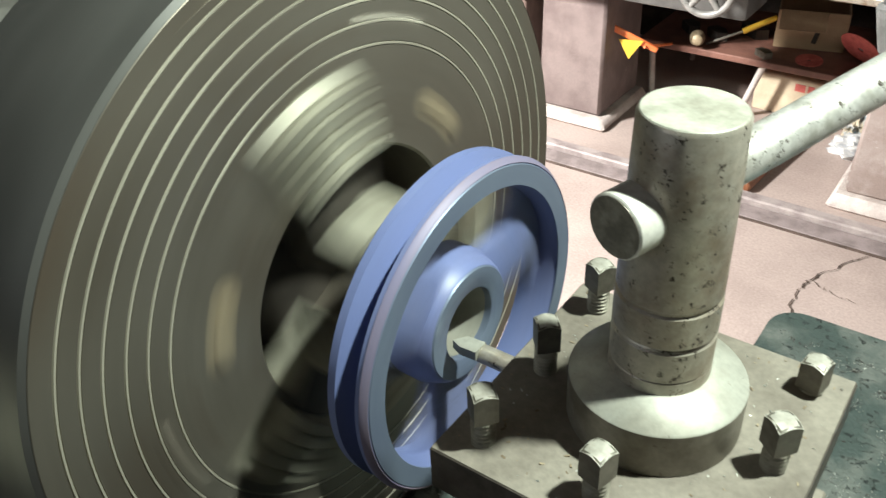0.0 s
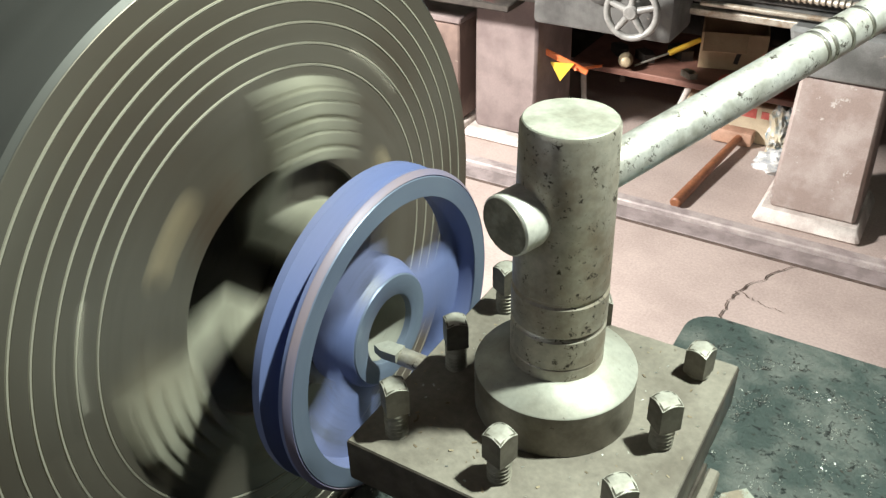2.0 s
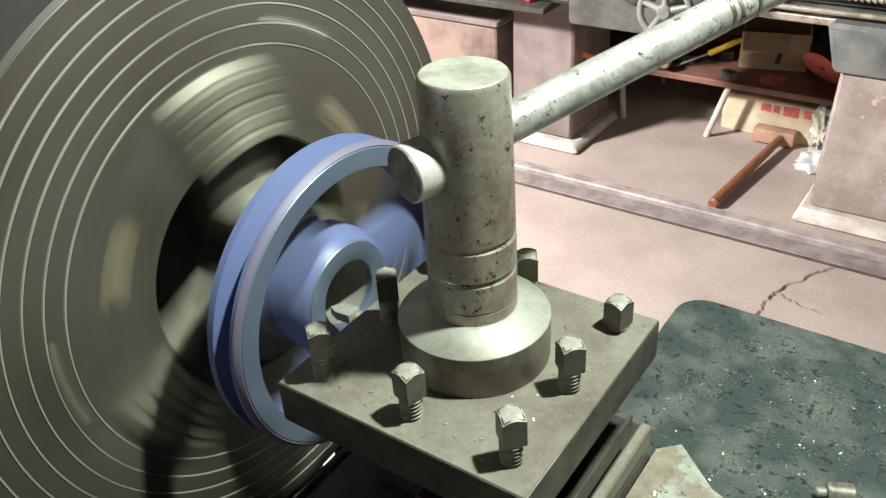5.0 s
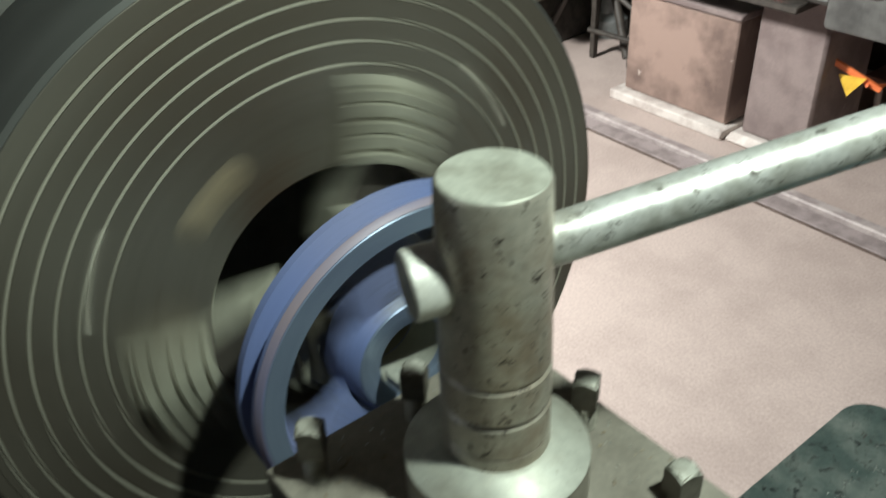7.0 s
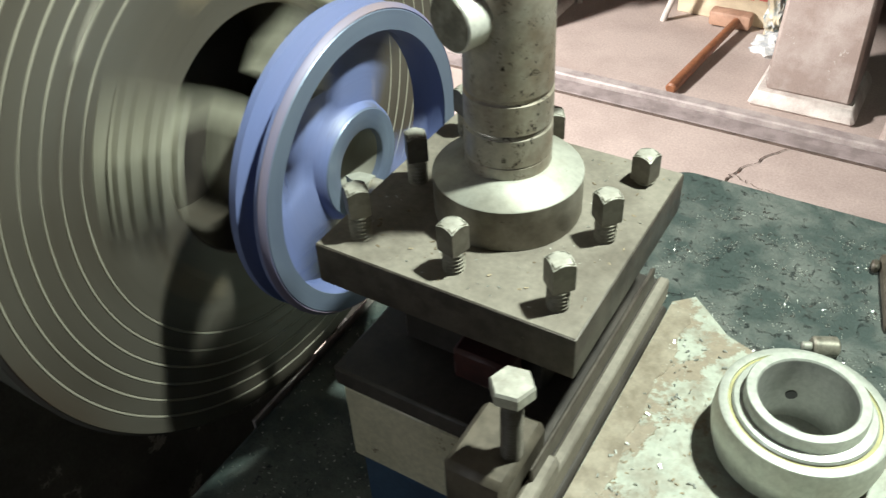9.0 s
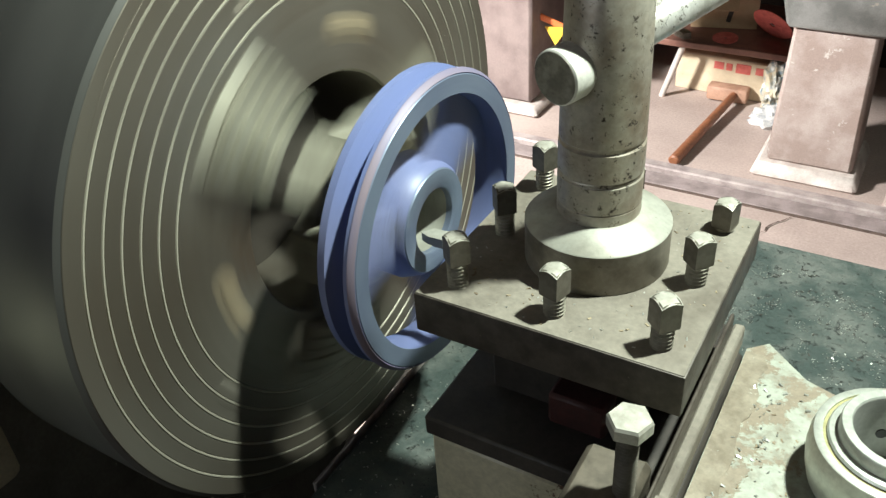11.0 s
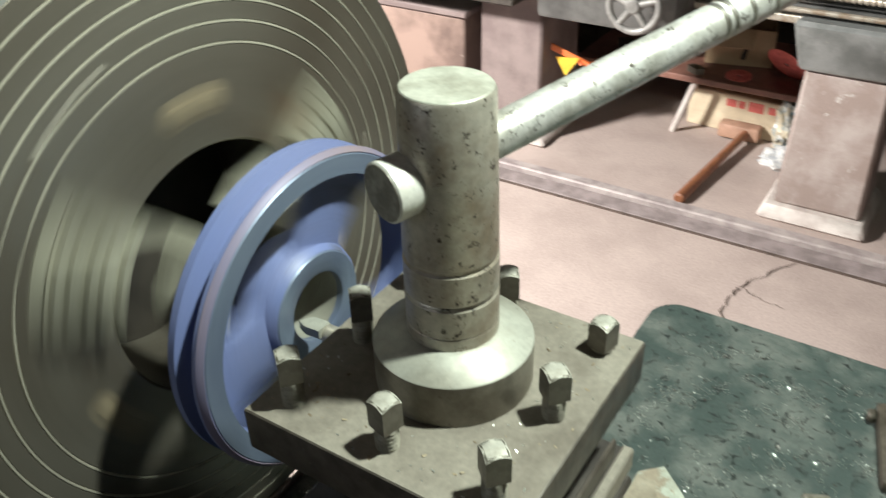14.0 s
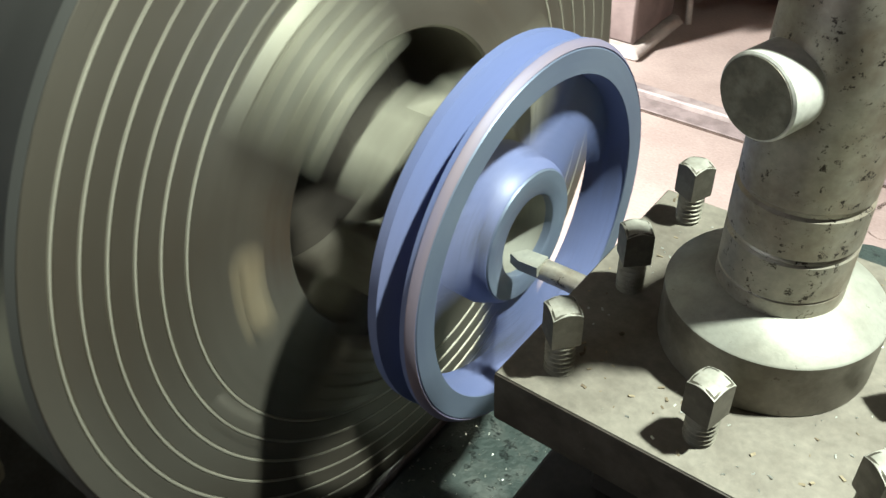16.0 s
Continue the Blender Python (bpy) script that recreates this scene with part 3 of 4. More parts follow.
part("seal", spun(B(), [(0.02666, 0.02967), (0.02967, 0.03079), (0.03302, 0.03027), (0.03302, 0.00688), (0.02666, 0.00688)], 96), M_RUBBER, bear, "yellowish seal")
part("slinger", spun(B(), [(0.02683, 0.03311), (0.03053, 0.03268), (0.03139, 0.03139), (0.02683, 0.03139)], 96), M_CHROME, bear, "bright slinger ring")
part("inner_ring", spun(B(), [(0.02150, 0.00000), (0.02623, 0.00000), (0.02683, 0.00086), (0.02683, 0.03913), (0.02623, 0.03999), (0.02219, 0.03999), (0.02150, 0.03913), (0.02150, 0.00000)], 96), M_CHROME, bear)
# added floor hides the bright paint below, as shade in the hole
part("bore", spun(B(), [(0.02146, 0.03913), (0.02124, 0.03784), (0.02124, 0.00052), (0, 0.00052)], 72), M_BORE, bear, "ground bore, toned down and floored for shade")
part("set_screw", rod(B(), (-0.0075, 0.0204, 0.016), (-0.0071, 0.0194, 0.016), 0.0028, None, 16), M_BLACK, bear, "dark grub screw hole")

nut = thing("round_nut", (0.157, 0.258, 1.048), "small round steel nut lying on the carriage", "nut", "", 25)
part("body", rod(B(), (-0.010, 0, 0.0085), (0.010, 0, 0.0085), 0.0085, None, 24, 0.0015), M_THREAD, nut)
part("stud", rod(B(), (-0.018, 0, 0.0085), (-0.010, 0, 0.0085), 0.0038, None, 16, 0.001), M_STEEL_BRIGHT, nut)
tin = thing("blue_tin", (0.228, 0.362, 1.048), "cyan painted tin with a rusty rim lying on the carriage", "tin", "", 12)
part("tray", block(B(), (-0.045, -0.05, 0.0), (0.05, 0.045, 0.012), 0.004, None, 2), M_GIB, tin, "rusty dark rim")
part("lid", block(B(), (-0.038, -0.043, 0.0125), (0.045, 0.038, 0.026), 0.008, None, 3), M_CYAN, tin)
part("hinge", block(B(), (-0.052, 0.024, 0.002), (-0.0455, 0.036, 0.011), 0.002), M_GIB, tin)

bed = thing("lathe_bed", (0, 0, 0), "dark oily lathe bed below the chuck", "lathe bed")
part("front_way", block(B(), (-0.36, -0.16, 0.72), (1.4, -0.06, 0.89), 0.01), M_DARK, bed)
part("rear_way", block(B(), (-0.36, 0.22, 0.72), (1.4, 0.34, 0.89), 0.01), M_DARK, bed)
part("front_web", block(B(), (-0.36, -0.14, 0.34), (1.4, -0.10, 0.719), 0.004), M_DARK, bed)
part("rear_web", block(B(), (-0.36, 0.26, 0.34), (1.4, 0.30, 0.719), 0.004), M_DARK, bed)
part("chip_tray", block(B(), (-1.0, -0.55, 0.30), (1.4, 0.46, 0.338), 0.006), M_DARK, bed)
part("leg", block(B(), (-0.95, -0.2, 0.0), (-0.5, 0.36, 0.299), 0.01), M_DARK, bed)
part("leg", block(B(), (0.9, -0.2, 0.0), (1.3, 0.36, 0.299), 0.01), M_DARK, bed)

head = thing("headstock", (-0.36, 0.05, 0.339), "grey and cream painted lathe headstock behind the chuck", "headstock")
part("casing", block(B(), (-0.6, -0.24, 0.0), (0.0, 0.17, 1.035), 0.02, None, 3), M_PEEL, head)
part("spindle_nose", spun(B(), [(0.05, 0.002), (0.10, 0.002), (0.10, 0.03), (0.05, 0.03)], 48, Matrix.Translation((0, AX_Y - 0.05, AX_Z - 0.339)) @ X_AXIS), M_DARK, head)
part("gear_box", block(B(), (-0.30, -0.36, 0.796), (0.03, -0.204, 0.909), 0.008, None, 2), M_CREAM_LIGHT, head, "cream painted gear box")
part("lower_panel", block(B(), (-0.35, -0.47, 0.66), (0.022, -0.243, 0.790), 0.008), M_PANEL, head, "grey scratched lower panel")
kn = part("knob", spun(B(), [(0, 0.0), (0.024, 0.0), (0.026, 0.003), (0.024, 0.008), (0.012, 0.012), (0.010, 0.022), (0.013, 0.034), (0.010, 0.036), (0, 0.037)], 32, Matrix.Translation((0.002, -0.229, 0.9095))), M_BLACK, head, "black plastic selector knob")
part("lever", block(B(), (0.0305, -0.305, 0.795), (0.043, -0.268, 0.868), 0.004), M_STEEL_BRIGHT, head, "bright steel gear lever")
part("badge", spun(B(), [(0.012, 0.0), (0.012, 0.003), (0.017, 0.003), (0.017, 0.0)], 32, Matrix.Translation((0.0221, -0.307, 0.745)) @ X_AXIS, 40, 220), M_STEEL_BRIGHT, head, "bright curved emblem")

# ---- swarf and dust ----
def chips_over(name, spots_n, box_lo, box_hi, z, size, mat, label, keep):
    rnd = random.Random(len(name) + spots_n)
    bm = B()
    made = 0
    while made < spots_n:
        x, y = rnd.uniform(box_lo[0], box_hi[0]), rnd.uniform(box_lo[1], box_hi[1])
        if not keep(x, y):
            continue
        s = size * rnd.uniform(0.4, 1.3)
        m = pose(x, y, z + s * 0.18, rnd.uniform(-25, 25), rnd.uniform(-25, 25), rnd.uniform(0, 360))
        block(bm, (-s, -s * 0.4, -s * 0.15), (s, s * 0.4, s * 0.15), 0.0, m)
        made += 1
    ob = part(name, bm, mat)
    return tagged(ob, label, "swarf", kind="stuff")


clear_post = lambda x, y: math.hypot(x, y) > 0.040 and all(math.hypot(x - a - 0.004, y - c + 0.001) > 0.009 for a, c, _ in spots)
chips_over("plate_swarf", 80, (-0.058, -0.062), (0.066, 0.062), TOP, 0.0007, M_CHIP, "tiny bright metal chips scattered on the plate", clear_post)
clump = lambda x, y: noise.noise(Vector((x * 42, y * 42, 0.3))) + 0.5 * noise.noise(Vector((x * 130, y * 130, 2.0))) > 0.12
chips_over("carriage_swarf", 2300, (0.0, 0.08), (0.24, 0.42), 1.048, 0.00075, M_CHIP, "glinting metal chips scattered on the green carriage", lambda x, y: y > 0.10 and clump(x, y))
chips_over("wing_swarf", 400, (-0.20, -0.09), (-0.06, 0.14), 1.048, 0.0009, M_CHIP, "metal chips scattered under the pulley", lambda x, y: True)
chips_over("slide_swarf", 90, (0.083, -0.10), (0.14, 0.05), 1.2284, 0.0011, M_CHIP, "metal chips lying on the cross slide", lambda x, y: math.hypot(x - 0.157, y + 0.005) > 0.041)


chips_over("oily_dirt", 260, (-0.02, 0.10), (0.24, 0.44), 1.048, 0.0013, M_DARK, "dark oily dirt crumbs on the green carriage", clump)
chips_over("slide_flakes", 160, (0.083, -0.12), (0.20, 0.05), 1.228, 0.0009, M_CRUMB, "tan paint flakes lying on the cross slide", lambda x, y: math.hypot(x - 0.157, y + 0.005) > 0.041 and y < 0.13 - x)
chips_over("plate_dirt", 70, (-0.058, -0.062), (0.066, 0.062), TOP, 0.0009, M_CRUMB, "brown grit scattered on the plate", clear_post)


# ---- floor cracks ----
def crack(pts, w):
    bm = B()
    rnd = random.Random(7)
    fine = []
    for (x0, y0), (x1, y1) in zip(pts, pts[1:]):
        for i in range(8):
            u = i / 8
            fine.append((x0 + (x1 - x0) * u + rnd.uniform(-0.008, 0.008), y0 + (y1 - y0) * u + rnd.uniform(-0.008, 0.008)))
    row = [(bm.verts.new((x - w * rnd.uniform(0.3, 1), y - w * 0.3, 0.004)), bm.verts.new((x + w * rnd.uniform(0.3, 1), y + w * 0.3, 0.004))) for x, y in fine]
    for (a, b2), (c, d) in zip(row, row[1:]):
        bm.faces.new((a, b2, d, c))
    ob = part("trim", bm, M_CRACK_SHADE)
    return tagged(ob, "dark jagged crack in the cement floor", "floor crack", kind="structure")


crack([(-0.10, 2.28), (-0.19, 2.16), (-0.25, 2.03), (-0.27, 1.93), (-0.25, 1.80), (-0.29, 1.62)], 0.0042)
crack([(-0.25, 2.03), (-0.19, 1.99), (-0.10, 1.975)], 0.0018)

# ---- the machine across the aisle ----
tagged(part("trim", block(B(), (-5.5, 2.335, 0.0), (3.5, 2.385, 0.03), 0.006), M_KERB), "low worn kerb strip along the floor", "kerb strip", kind="structure")
tagged(part("trim", block(B(), (-5.5, 2.258, 0.0), (3.5, 2.3345, 0.007), 0.002), M_DUST), "greyish cement band beside the kerb", "kerb strip", kind="structure")
tagged(part("trim", block(B(), (-5.5, 2.246, 0.0), (3.5, 2.2575, 0.004), 0.001), M_CRACK_SHADE), "dark gutter line along the floor", "kerb strip", kind="structure")
# shadow on the kerb's far side, laid as a thin dark strip
tagged(part("trim", block(B(), (-5.5, 2.3855, 0.0), (3.5, 2.400, 0.005), 0.001), M_CRACK_SHADE), "dark strip drawn as the kerb's shadow line", "kerb strip", kind="structure")

mach = thing("far_lathe", (0, 2.5, 0), "old grey and brown lathe standing across the aisle", "lathe")


def taper(lo, hi, inset, edge=0.012):
    bm = block(B(), lo, hi, edge)
    zm = (lo[2] + hi[2]) / 2
    xm, ym = (lo[0] + hi[0]) / 2, (lo[1] + hi[1]) / 2
    for v in bm.verts:
        if v.co.z > zm:
            v.co.x = xm + (v.co.x - xm) * (1 - inset)
            v.co.y = ym + (v.co.y - ym) * (1 - inset)
    return bm


part("pedestal", taper((-0.292, -0.005, 0.055), (-0.008, 0.265, 0.54), 0.10), M_BROWN, mach, "brown primed iron leg")
part("pedestal_foot", taper((-0.332, -0.042, 0.0), (0.022, 0.30, 0.055), 0.06), M_LIME, mach, "whitish flaking foot")
part("pedestal_head", taper((-0.30, -0.02, 0.541), (0.10, 0.30, 0.70), -0.15), M_GREY, mach, "grey flared leg head")
part("pedestal", taper((-1.53, 0.10, 0.045), (-1.25, 0.45, 0.62), 0.03), M_MAUVE, mach, "brown primed iron leg")
part("pedestal_foot", taper((-1.57, 0.06, 0.0), (-1.21, 0.48, 0.044), 0.05), M_LIME, mach, "whitish flaking foot")
cab = part("cabinet", block(B(), (-2.13, 0.10, 0.045), (-1.60, 0.50, 0.47), 0.008), M_RUST, mach, "rusty patched cabinet base")
part("cabinet_lid", block(B(), (-2.15, 0.085, 0.471), (-1.585, 0.51, 0.50), 0.006), M_MAUVE, cab)
part("cabinet_foot", block(B(), (-2.17, 0.05, 0.0), (-1.58, 0.52, 0.044), 0.006), M_LIME, mach, "whitish flaking foot")
part("bed", block(B(), (-1.2, 0.06, 0.701), (0.95, 0.42, 0.95), 0.012), M_FARGREY, mach)
part("bed_rail", block(B(), (-0.66, 0.035, 0.735), (0.95, 0.0595, 0.755), 0.004), M_FARGREY, mach)
part("bed_lip", block(B(), (-0.70, 0.015, 0.672), (0.95, 0.0595, 0.70), 0.006), M_STEEL, mach, "bright worn lower lip")
part("saddle", block(B(), (-2.05, 0.00, 0.63), (-1.21, 0.45, 1.0), 0.02), M_GREY, mach)
part("tray", block(B(), (-2.3, -0.05, 0.60), (-1.3, 0.09, 0.628), 0.005), M_DARK, mach)

# lead screw and feed rods, with their threads
prof = [(0, 0), (0.010, 0)]
z = 0.0
while z < 1.5:
    prof += [(0.0135, z + 0.004), (0.0135, z + 0.009), (0.0100, z + 0.013), (0.0100, z + 0.017)]
    z += 0.018
prof += [(0, z)]
part("lead_screw", spun(B(), prof, 14, Matrix.Translation((-0.62, 0.0, 0.775)) @ X_AXIS), M_STEEL, mach, "threaded steel lead screw")
part("feed_rod", rod(B(), (-0.62, -0.01, 0.725), (0.95, -0.01, 0.725), 0.009, None, 14), M_STEEL, mach, "steel feed rod")
part("feed_rod", rod(B(), (-1.62, -0.05, 0.755), (-1.16, -0.05, 0.755), 0.011, None, 14), M_STEEL_BRIGHT, mach, "bright steel rod")
part("feed_rod", rod(B(), (-1.62, -0.05, 0.845), (-1.16, -0.05, 0.845), 0.009, None, 14), M_STEEL_BRIGHT, mach, "bright steel rod")

ap = part("apron", block(B(), (-1.15, -0.16, 0.62), (-0.66, 0.055, 0.98), 0.02, None, 2), M_FARGREY, mach, "grey painted apron gearbox")
for x, z, r in ((-1.02, 0.80, 0.045), (-0.90, 0.78, 0.055), (-0.90, 0.90, 0.06), (-1.06, 0.92, 0.035)):
    part("boss", spun(B(), [(0, 0.05), (r * 0.35, 0.05), (r * 0.4, 0.035), (r * 0.8, 0.03), (r, 0.02), (r, 0.0)], 28, Matrix.Translation((x, -0.1605, z)) @ Matrix.Rotation(radians(90), 4, "X")), M_FARGREY, ap, "round gear boss")

# five-spoked handwheel
hw = thing("handwheel", (-0.755, 2.22, 0.750), "small pale grey five-spoked handwheel on the far apron", "handwheel")
mw = Matrix.Rotation(radians(90), 4, "X")
tor = [(0.080 + 0.011 * math.cos(radians(a)), 0.011 * math.sin(radians(a))) for a in range(0, 361, 30)]
part("rim", spun(B(), tor, 48, mw), M_WHEEL, hw)
part("hub", spun(B(), [(0, 0.016), (0.018, 0.016), (0.024, 0.010), (0.026, -0.02), (0.016, -0.125), (0, -0.125)], 28, mw), M_WHEEL, hw)
for k in range(5):
    bm = B()
    a = radians(90 + 72 * k)
    u = Vector((math.cos(a), 0, math.sin(a)))
    rod(bm, u * 0.02, u * 0.077, 0.012, 0.009, 10)
    part("spoke", bm, M_WHEEL, hw)

# things under the far bed
shelf = thing("under_shelf", (-0.8, 2.95, 0), "rusty brown shelf board on bent legs under the far lathe", "shelf")
part("board", block(B(), (-0.46, 0.0, 0.235), (0.50, 0.55, 0.262), 0.004), M_BOARD, shelf)
for p0, p1 in (((-0.02, 0.03, 0.0), (0.05, 0.03, 0.235)), ((-0.40, 0.05, 0.0), (-0.42, 0.05, 0.235)), ((0.46, 0.5, 0.0), (0.46, 0.5, 0.235)), ((-0.40, 0.5, 0.0), (-0.40, 0.5, 0.235))):
    part("leg", rod(B(), p0, p1, 0.013, None, 10), M_LIME, shelf)
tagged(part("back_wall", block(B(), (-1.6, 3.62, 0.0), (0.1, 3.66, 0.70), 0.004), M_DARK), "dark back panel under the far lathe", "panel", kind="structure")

crate = thing("pale_box", (-0.80, 3.09, 0), "pale wooden box with faded red print on its side", "box", "", -3)
part("body", block(B(), (0.0, 0.0, 0.0), (0.42, 0.22, 0.165), 0.006), M_CRATE, crate)
for x0, x1, z0, z1 in ((0.16, 0.20, 0.115, 0.145), (0.21, 0.235, 0.115, 0.145), (0.25, 0.31, 0.11, 0.15), (0.33, 0.36, 0.115, 0.145)):
    part("print_bar", block(B(), (x0, -0.003, z0), (x1, -0.0005, z1)), M_DISC, crate, "faded red print bar")

disc = thing("grinding_disc", (-0.432, 3.02, 0.277), "red grinding disc leaning on the shelf", "grinding disc")
md = pose(0, 0.03, 0.062, -52, 0, -25)
part("wheel", spun(B(), [(0.011, 0.0), (0.030, -0.002), (0.034, 0.003), (0.083, 0.003), (0.086, 0.0), (0.083, -0.003), (0.011, -0.004), (0.011, 0.0)], 48, md @ pose(0, 0, 0, 0, 0, 0)), M_DISC, disc)
part("label", spun(B(), [(0.013, 0.0045), (0.033, 0.0045), (0.034, 0.0032)], 32, md), M_LIME, disc, "pale paper centre label")
dsc2 = thing("cutting_disc", (-0.60, 3.03, 0.262), "small red cutting disc lying on the shelf", "cutting disc")
part("wheel", spun(B(), [(0.008, 0.0), (0.05, 0.0), (0.05, 0.004), (0.008, 0.004), (0.008, 0.0)], 36, pose(0, 0, 0.004, 6, 0, 0)), M_DISC, dsc2)

cb = thing("cardboard_box", (-0.64, 3.15, 0.262), "open brown cardboard box standing on the shelf", "box", "", 14)
part("wall_front", block(B(), (-0.13, 0.0, 0.0), (0.13, 0.006, 0.15), 0.001), M_CARD, cb)
part("wall_back", block(B(), (-0.13, 0.18, 0.0), (0.13, 0.186, 0.16), 0.001), M_CARD, cb)
part("wall_side", block(B(), (-0.13, 0.0065, 0.0), (-0.124, 0.1795, 0.15), 0.001), M_CARD, cb)
part("wall_side", block(B(), (0.124, 0.0065, 0.0), (0.13, 0.1795, 0.15), 0.001), M_CARD, cb)
part("flap", block(B(), (-0.12, -0.09, 0.0), (0.05, 0.0, 0.004), 0.001, pose(0, 0, 0.15, 38, 0, 0)), M_CARD, cb, "bent front flap")
part("slot", block(B(), (0.0, -0.004, 0.03), (0.018, -0.0005, 0.15), 0.0, pose(0, 0, 0, 0, 12, 0)), M_DARK, cb, "dark torn slit")

drv = thing("screwdriver", (-0.93, 3.05, 0.262), "yellow-handled screwdriver lying on the shelf", "screwdriver", "", 38)
part("handle", rod(B(), (0.06, 0, 0.05), (0.19, 0, 0.10), 0.013, 0.011, 12, 0.003), M_YELLOW, drv)
part("blade", rod(B(), (-0.08, 0, 0.006), (0.06, 0, 0.05), 0.005, None, 10), M_STEEL_BRIGHT, drv)
for x, y, s2, m in ((-0.98, 3.10, 0.05, M_DARK), (-0.86, 3.20, 0.06, M_DARK), (-0.76, 3.00, 0.035, M_BOLT), (-1.10, 3.12, 0.05, M_DARK), (-0.72, 3.35, 0.09, M_DARK)):
    tl = thing("iron_offcut", (x, y, 0.262), "dark iron offcut lying on the shelf", "offcut", "offcuts on the shelf", 40 * x)
    bm = B()
    prism(bm, [(-s2, -s2 * 0.5), (s2 * 0.7, -s2 * 0.6), (s2, s2 * 0.2), (0, s2 * 0.6), (-s2, s2 * 0.4)], 0.0, s2 * 0.7)
    part("body", bm, m, tl)
can = thing("brass_fitting", (-1.03, 2.99, 0.262), "small brass fitting on the shelf edge", "fitting")
part("body", spun(B(), [(0, 0), (0.03, 0), (0.03, 0.03), (0.02, 0.045), (0.02, 0.075), (0.013, 0.08), (0, 0.08)], 20, pose(0, 0, 0.03, 78, 0, 20)), M_BRASS, can)

band = thing("orange_strap", (-1.22, 2.70, 0.30), "orange plastic strap with a hanging yellow triangle tag", "strap")
part("strip", block(B(), (-0.12, -0.006, 0.052), (0.12, 0.006, 0.078), 0.004, pose(0, 0, 0.0, 0, 22, 12)), M_ORANGE, band)
part("tag", prism(B(), [(-0.045, 0.030), (0.050, 0.030), (0.0, -0.042)], -0.004, 0.004, pose(0.035, -0.01, 0.02, 80, 0, 15)), M_YELLOW, band, "yellow triangle tag")
part("hook", rod(B(), (0.09, 0.0, 0.03), (0.10, 0.27, -0.045), 0.006, None, 8), M_ORANGE, band)
clip = thing("red_clamp", (-1.42, 2.52, 0.629), "red plastic clamp lying on the far tray", "clamp", "", -28)
part("jaw", block(B(), (-0.045, -0.016, 0.0), (0.055, 0.016, 0.022), 0.006, None, 2), M_RED, clip)
part("grip", block(B(), (-0.11, -0.012, 0.004), (-0.046, 0.012, 0.016), 0.004), M_BLACK, clip, "black grip")

ham = thing("sledge_hammer", (-0.593, 2.415, 0), "hammer with brown wooden handle lying on the floor", "hammer")
hv = Vector((0.065, 0.62, 0.03))
part("handle", rod(B(), (0, 0, 0.019), hv + Vector((0, 0, 0.012)), 0.021, 0.016, 16, 0.006), M_WOOD, ham)
part("head", block(B(), (-0.05, 0.59, 0.006), (0.115, 0.655, 0.068), 0.012, None, 2), M_TANWOOD, ham, "pale worn hammer head")
rag = thing("white_rag", (-0.34, 2.90, 0), "crumpled white and blue rag on the floor", "rag")
bm = B()
bmesh.ops.create_icosphere(bm, subdivisions=4, radius=1.0)
for v in bm.verts:
    k = 1 + 0.45 * noise.noise(v.co * 2.2) + 0.2 * noise.noise(v.co * 6)
    v.co = Vector((v.co.x * 0.085 * k, v.co.y * 0.07 * k, max(0.0, 0.02 + v.co.z * 0.045 * k)))
part("cloth", bm, M_CLOTH, rag)
bag = thing("plastic_bag", (-0.375, 3.02, 0), "crumpled printed plastic bag beside the box", "bag")
bm = B()
bmesh.ops.create_icosphere(bm, subdivisions=4, radius=1.0)
for v in bm.verts:
    k = 1 + 0.4 * noise.noise(v.co * 2.7 + Vector((4, 0, 0))) + 0.25 * noise.noise(v.co * 7)
    v.co = Vector((v.co.x * 0.06 * k, v.co.y * 0.06 * k, max(0.0, 0.10 + v.co.z * 0.11 * k)))
part("film", bm, M_BAG, bag)

pipe = thing("iron_pipe", (0.135, 2.43, 0), "rusty iron pipe leaning against the far lathe", "pipe")
part("tube", rod(B(), (0, 0, 0.0), (0.06, 0.10, 0.66), 0.030, None, 20, 0.003), M_BROWN, pipe)
part("coupling", rod(B(), (0.055, 0.0917, 0.605), (0.064, 0.1067, 0.70), 0.040, None, 20, 0.005), M_GREY, pipe, "grey coupling")
tagged(part("dark_cabinet", block(B(), (0.20, 2.75, 0.0), (0.9, 3.3, 0.70), 0.01), M_DARK), "dark machine cabinet behind the pipe", "cabinet")

# a third machine and stands at the far end
third = thing("far_machine", (-3.1, 2.75, 0), "low olive green machine with an oval name plate, far end", "machine")
bm = B()
prism(bm, [(-0.95, 0.30), (0.42, 0.30), (0.46, 0.36), (0.46, 0.47), (0.38, 0.53), (-0.95, 0.70)], -0.5, 0.2, Matrix.Rotation(radians(90), 4, "X"))
bmesh.ops.bevel(bm, geom=bm.edges[:], offset=0.012, segments=2, affect="EDGES")
part("body", bm, M_OLIVE, third)
part("base", taper((-0.70, -0.1, 0.0), (0.30, 0.45, 0.298), 0.06), M_DARK, third)
plate_rim = part("plate", spun(B(), [(0, 0.012), (0.9, 0.012), (1.0, 0.006), (1.0, 0.0)], 40, Matrix.Translation((0.12, -0.2005, 0.43)) @ Matrix.Diagonal((0.145, 1, 0.06, 1)) @ Matrix.Rotation(radians(90), 4, "X")), M_ORANGEWOOD, third, "orange-brown oval plate")
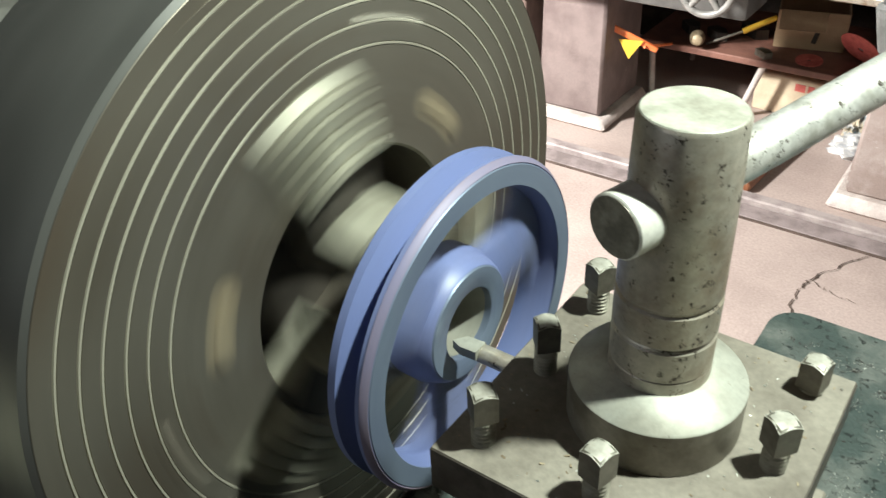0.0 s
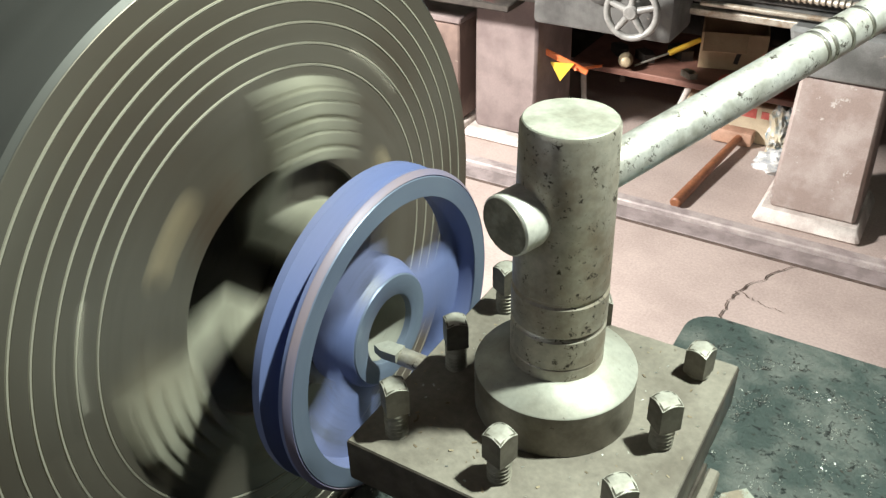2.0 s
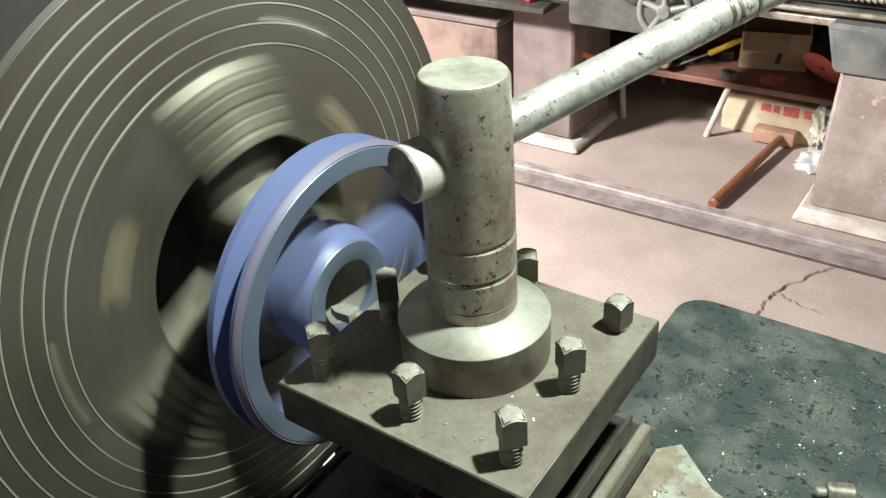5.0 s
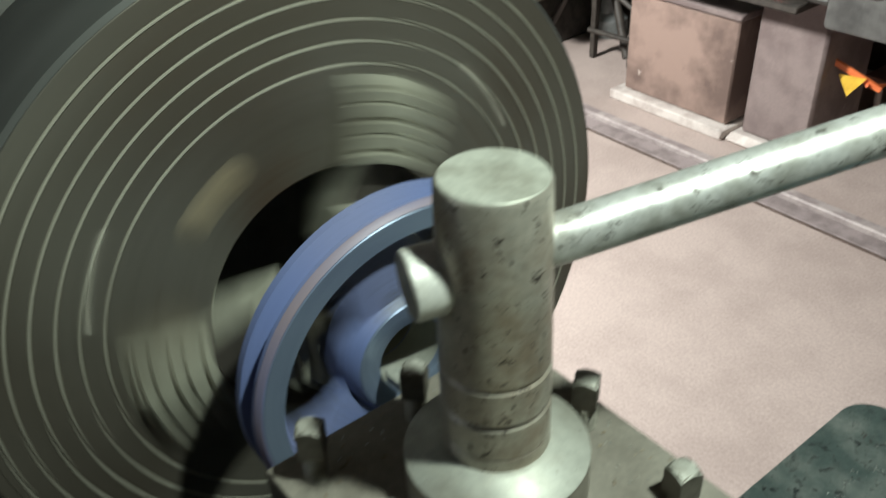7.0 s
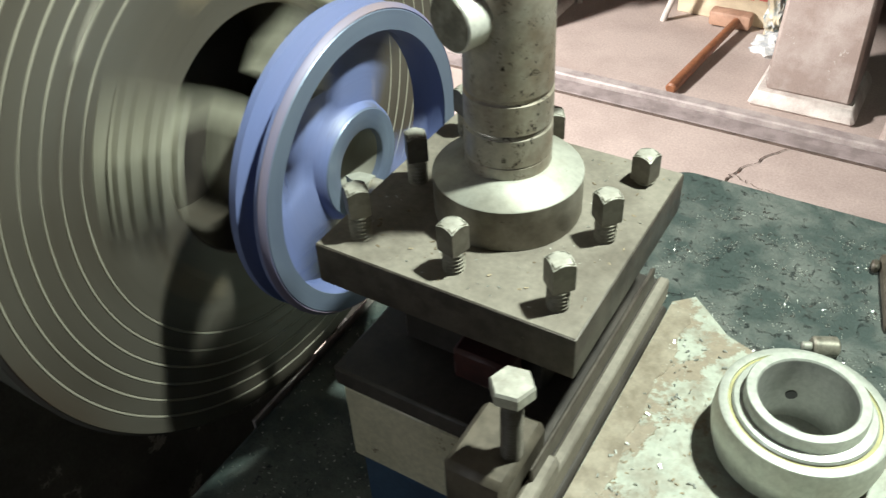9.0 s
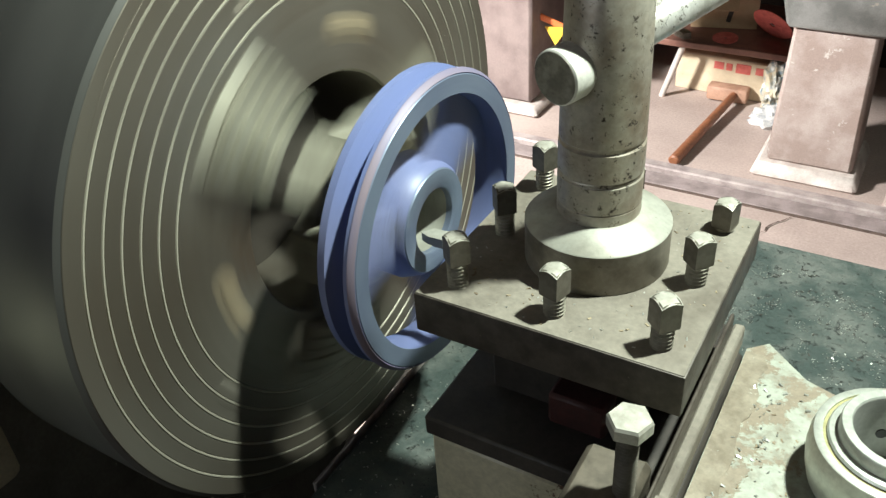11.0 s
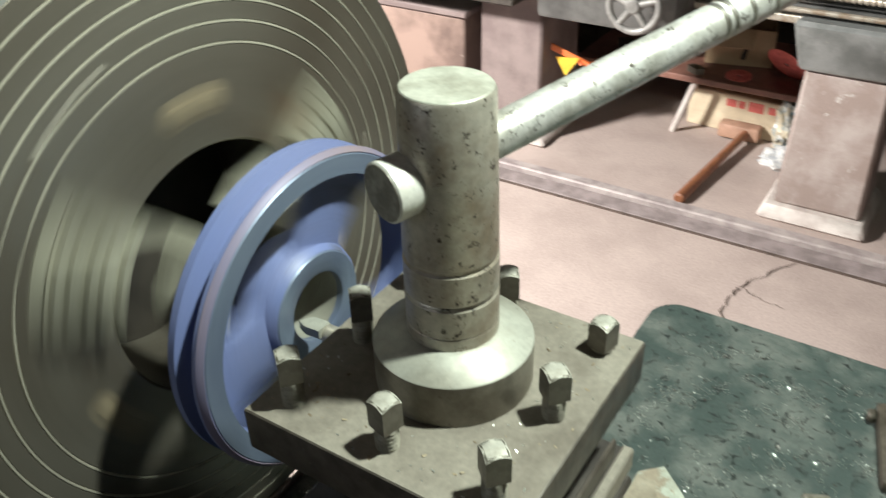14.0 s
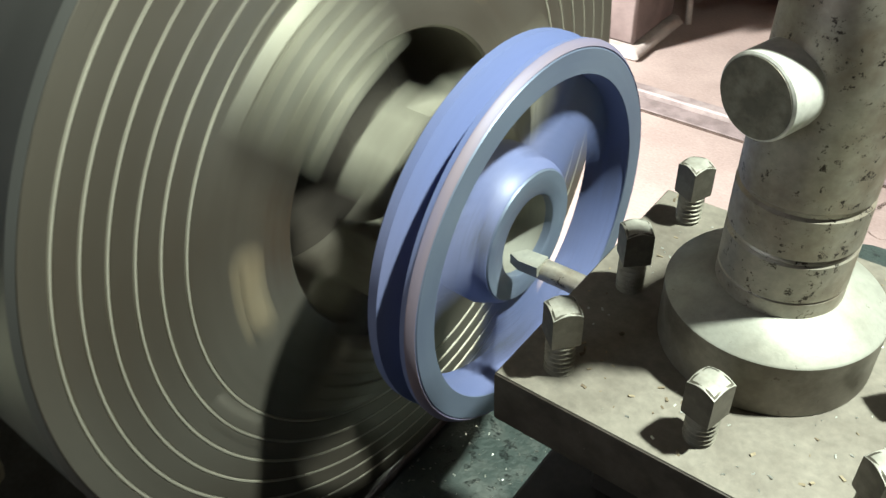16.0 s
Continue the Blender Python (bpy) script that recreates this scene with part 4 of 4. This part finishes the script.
part("plate_field", spun(B(), [(0, 0.016), (0.95, 0.016), (1.0, 0.012)], 40, Matrix.Translation((0.12, -0.2005, 0.43)) @ Matrix.Diagonal((0.120, 1, 0.043, 1)) @ Matrix.Rotation(radians(90), 4, "X")), M_BLACK, plate_rim, "black oval field")
part("plate_eye", spun(B(), [(0, 0.006), (0.030, 0.006), (0.034, 0.0)], 24, Matrix.Translation((0.19, -0.2170, 0.43)) @ Matrix.Rotation(radians(90), 4, "X")), M_LIME, third, "pale round dial")
for x in (-0.62, -0.25, 0.28):
    part("slide_bolt", spun(B(), [(0, 0.03), (0.02, 0.03), (0.028, 0.02), (0.028, 0.0)], 6, Matrix.Translation((x, -0.2005, 0.36)) @ Matrix.Rotation(radians(90), 4, "X")), M_FARGREY, third)
stand = thing("steel_stand", (-2.55, 2.85, 0), "dark steel angle-iron stand", "stand")
for x, y in ((0, 0), (0.22, 0.02), (0.0, 0.4), (0.25, 0.4)):
    part("leg", block(B(), (x - 0.015, y - 0.015, 0), (x + 0.015, y + 0.015, 0.72), 0.003), M_DARK, stand)
part("brace", rod(B(), (-0.30, -0.02, 0.05), (0.02, 0.0, 0.62), 0.016, None, 10), M_DARK, stand)
part("brace", rod(B(), (-0.02, -0.02, 0.14), (0.25, 0.0, 0.14), 0.012, None, 10), M_DARK, stand)
part("brace", rod(B(), (0.0, -0.02, 0.40), (0.25, 0.0, 0.28), 0.012, None, 10), M_DARK, stand)
part("top", block(B(), (-0.1, -0.05, 0.721), (0.35, 0.45, 0.76), 0.005), M_GREY, stand)
for x, y, r, hh in ((-2.72, 3.15, 0.09, 0.22), (-2.50, 3.2, 0.07, 0.16)):
    k = thing("iron_casting", (x, y, 0), "dark iron casting lying on the floor", "casting", "castings on the floor")
    part("body", spun(B(), [(0, 0), (r, 0), (r, hh * 0.4), (r * 0.6, hh * 0.55), (r * 0.5, hh), (0, hh)], 20), M_GREY, k)


# dark machinery behind the stand
shaper = thing("shaping_machine", (-2.75, 3.75, 0), "dark oily machine with a sloping olive slab and heavy base", "machine")
part("base", taper((-0.55, -0.25, 0.0), (0.75, 0.45, 0.62), 0.08), M_DARK, shaper)
part("ram", block(B(), (-0.75, -0.32, 0.64), (0.80, 0.25, 0.86), 0.02, pose(0, 0, 0, 0, 6, 0)), M_OLIVE, shaper, "sloping olive green slab")
part("column", block(B(), (0.30, -0.20, 0.60), (0.62, 0.30, 1.30), 0.02), M_FARGREY, shaper, "grimy grey column")
part("slide_plate", block(B(), (0.02, -0.36, 0.30), (0.30, -0.255, 0.58), 0.012), M_FARGREY, shaper)
part("hand_crank", spun(B(), [(0, 0.0), (0.09, 0.0), (0.10, 0.01), (0.09, 0.02), (0.03, 0.03), (0.02, 0.06), (0, 0.06)], 28, Matrix.Translation((0.52, -0.27, 0.36)) @ Matrix.Rotation(radians(90), 4, "X")), M_GREY, shaper, "round grey hand crank")
bar = thing("steel_bar", (-2.42, 2.95, 0), "dark steel bar leaning on the stand", "bar")
part("rod", rod(B(), (0.0, 0.0, 0.0), (-0.38, 0.12, 0.74), 0.022, None, 12, 0.004), M_DARK, bar)
block_ = thing("iron_block", (-2.30, 3.08, 0), "grimy iron block lying on the floor", "iron block", "", 24)
part("body", taper((-0.13, -0.09, 0.0), (0.13, 0.09, 0.17), 0.15), M_FARGREY, block_)


# ---- motion ----
def motions():
    turn, rate = 1366.2, 30
    rows_c, rows_p = [], []
    for i in range(int(16.0 * rate) + 1):
        t = i / rate
        a = turn * (t - 0.02)
        rows_c.append((t, pose(*FACE_AT, a, TILT, YAW)))
        rows_p.append((t, pose(*PUL_AT, a, TILT, YAW)))
    walk(chuck, rows_c)
    walk(pulley, rows_p)


motions()
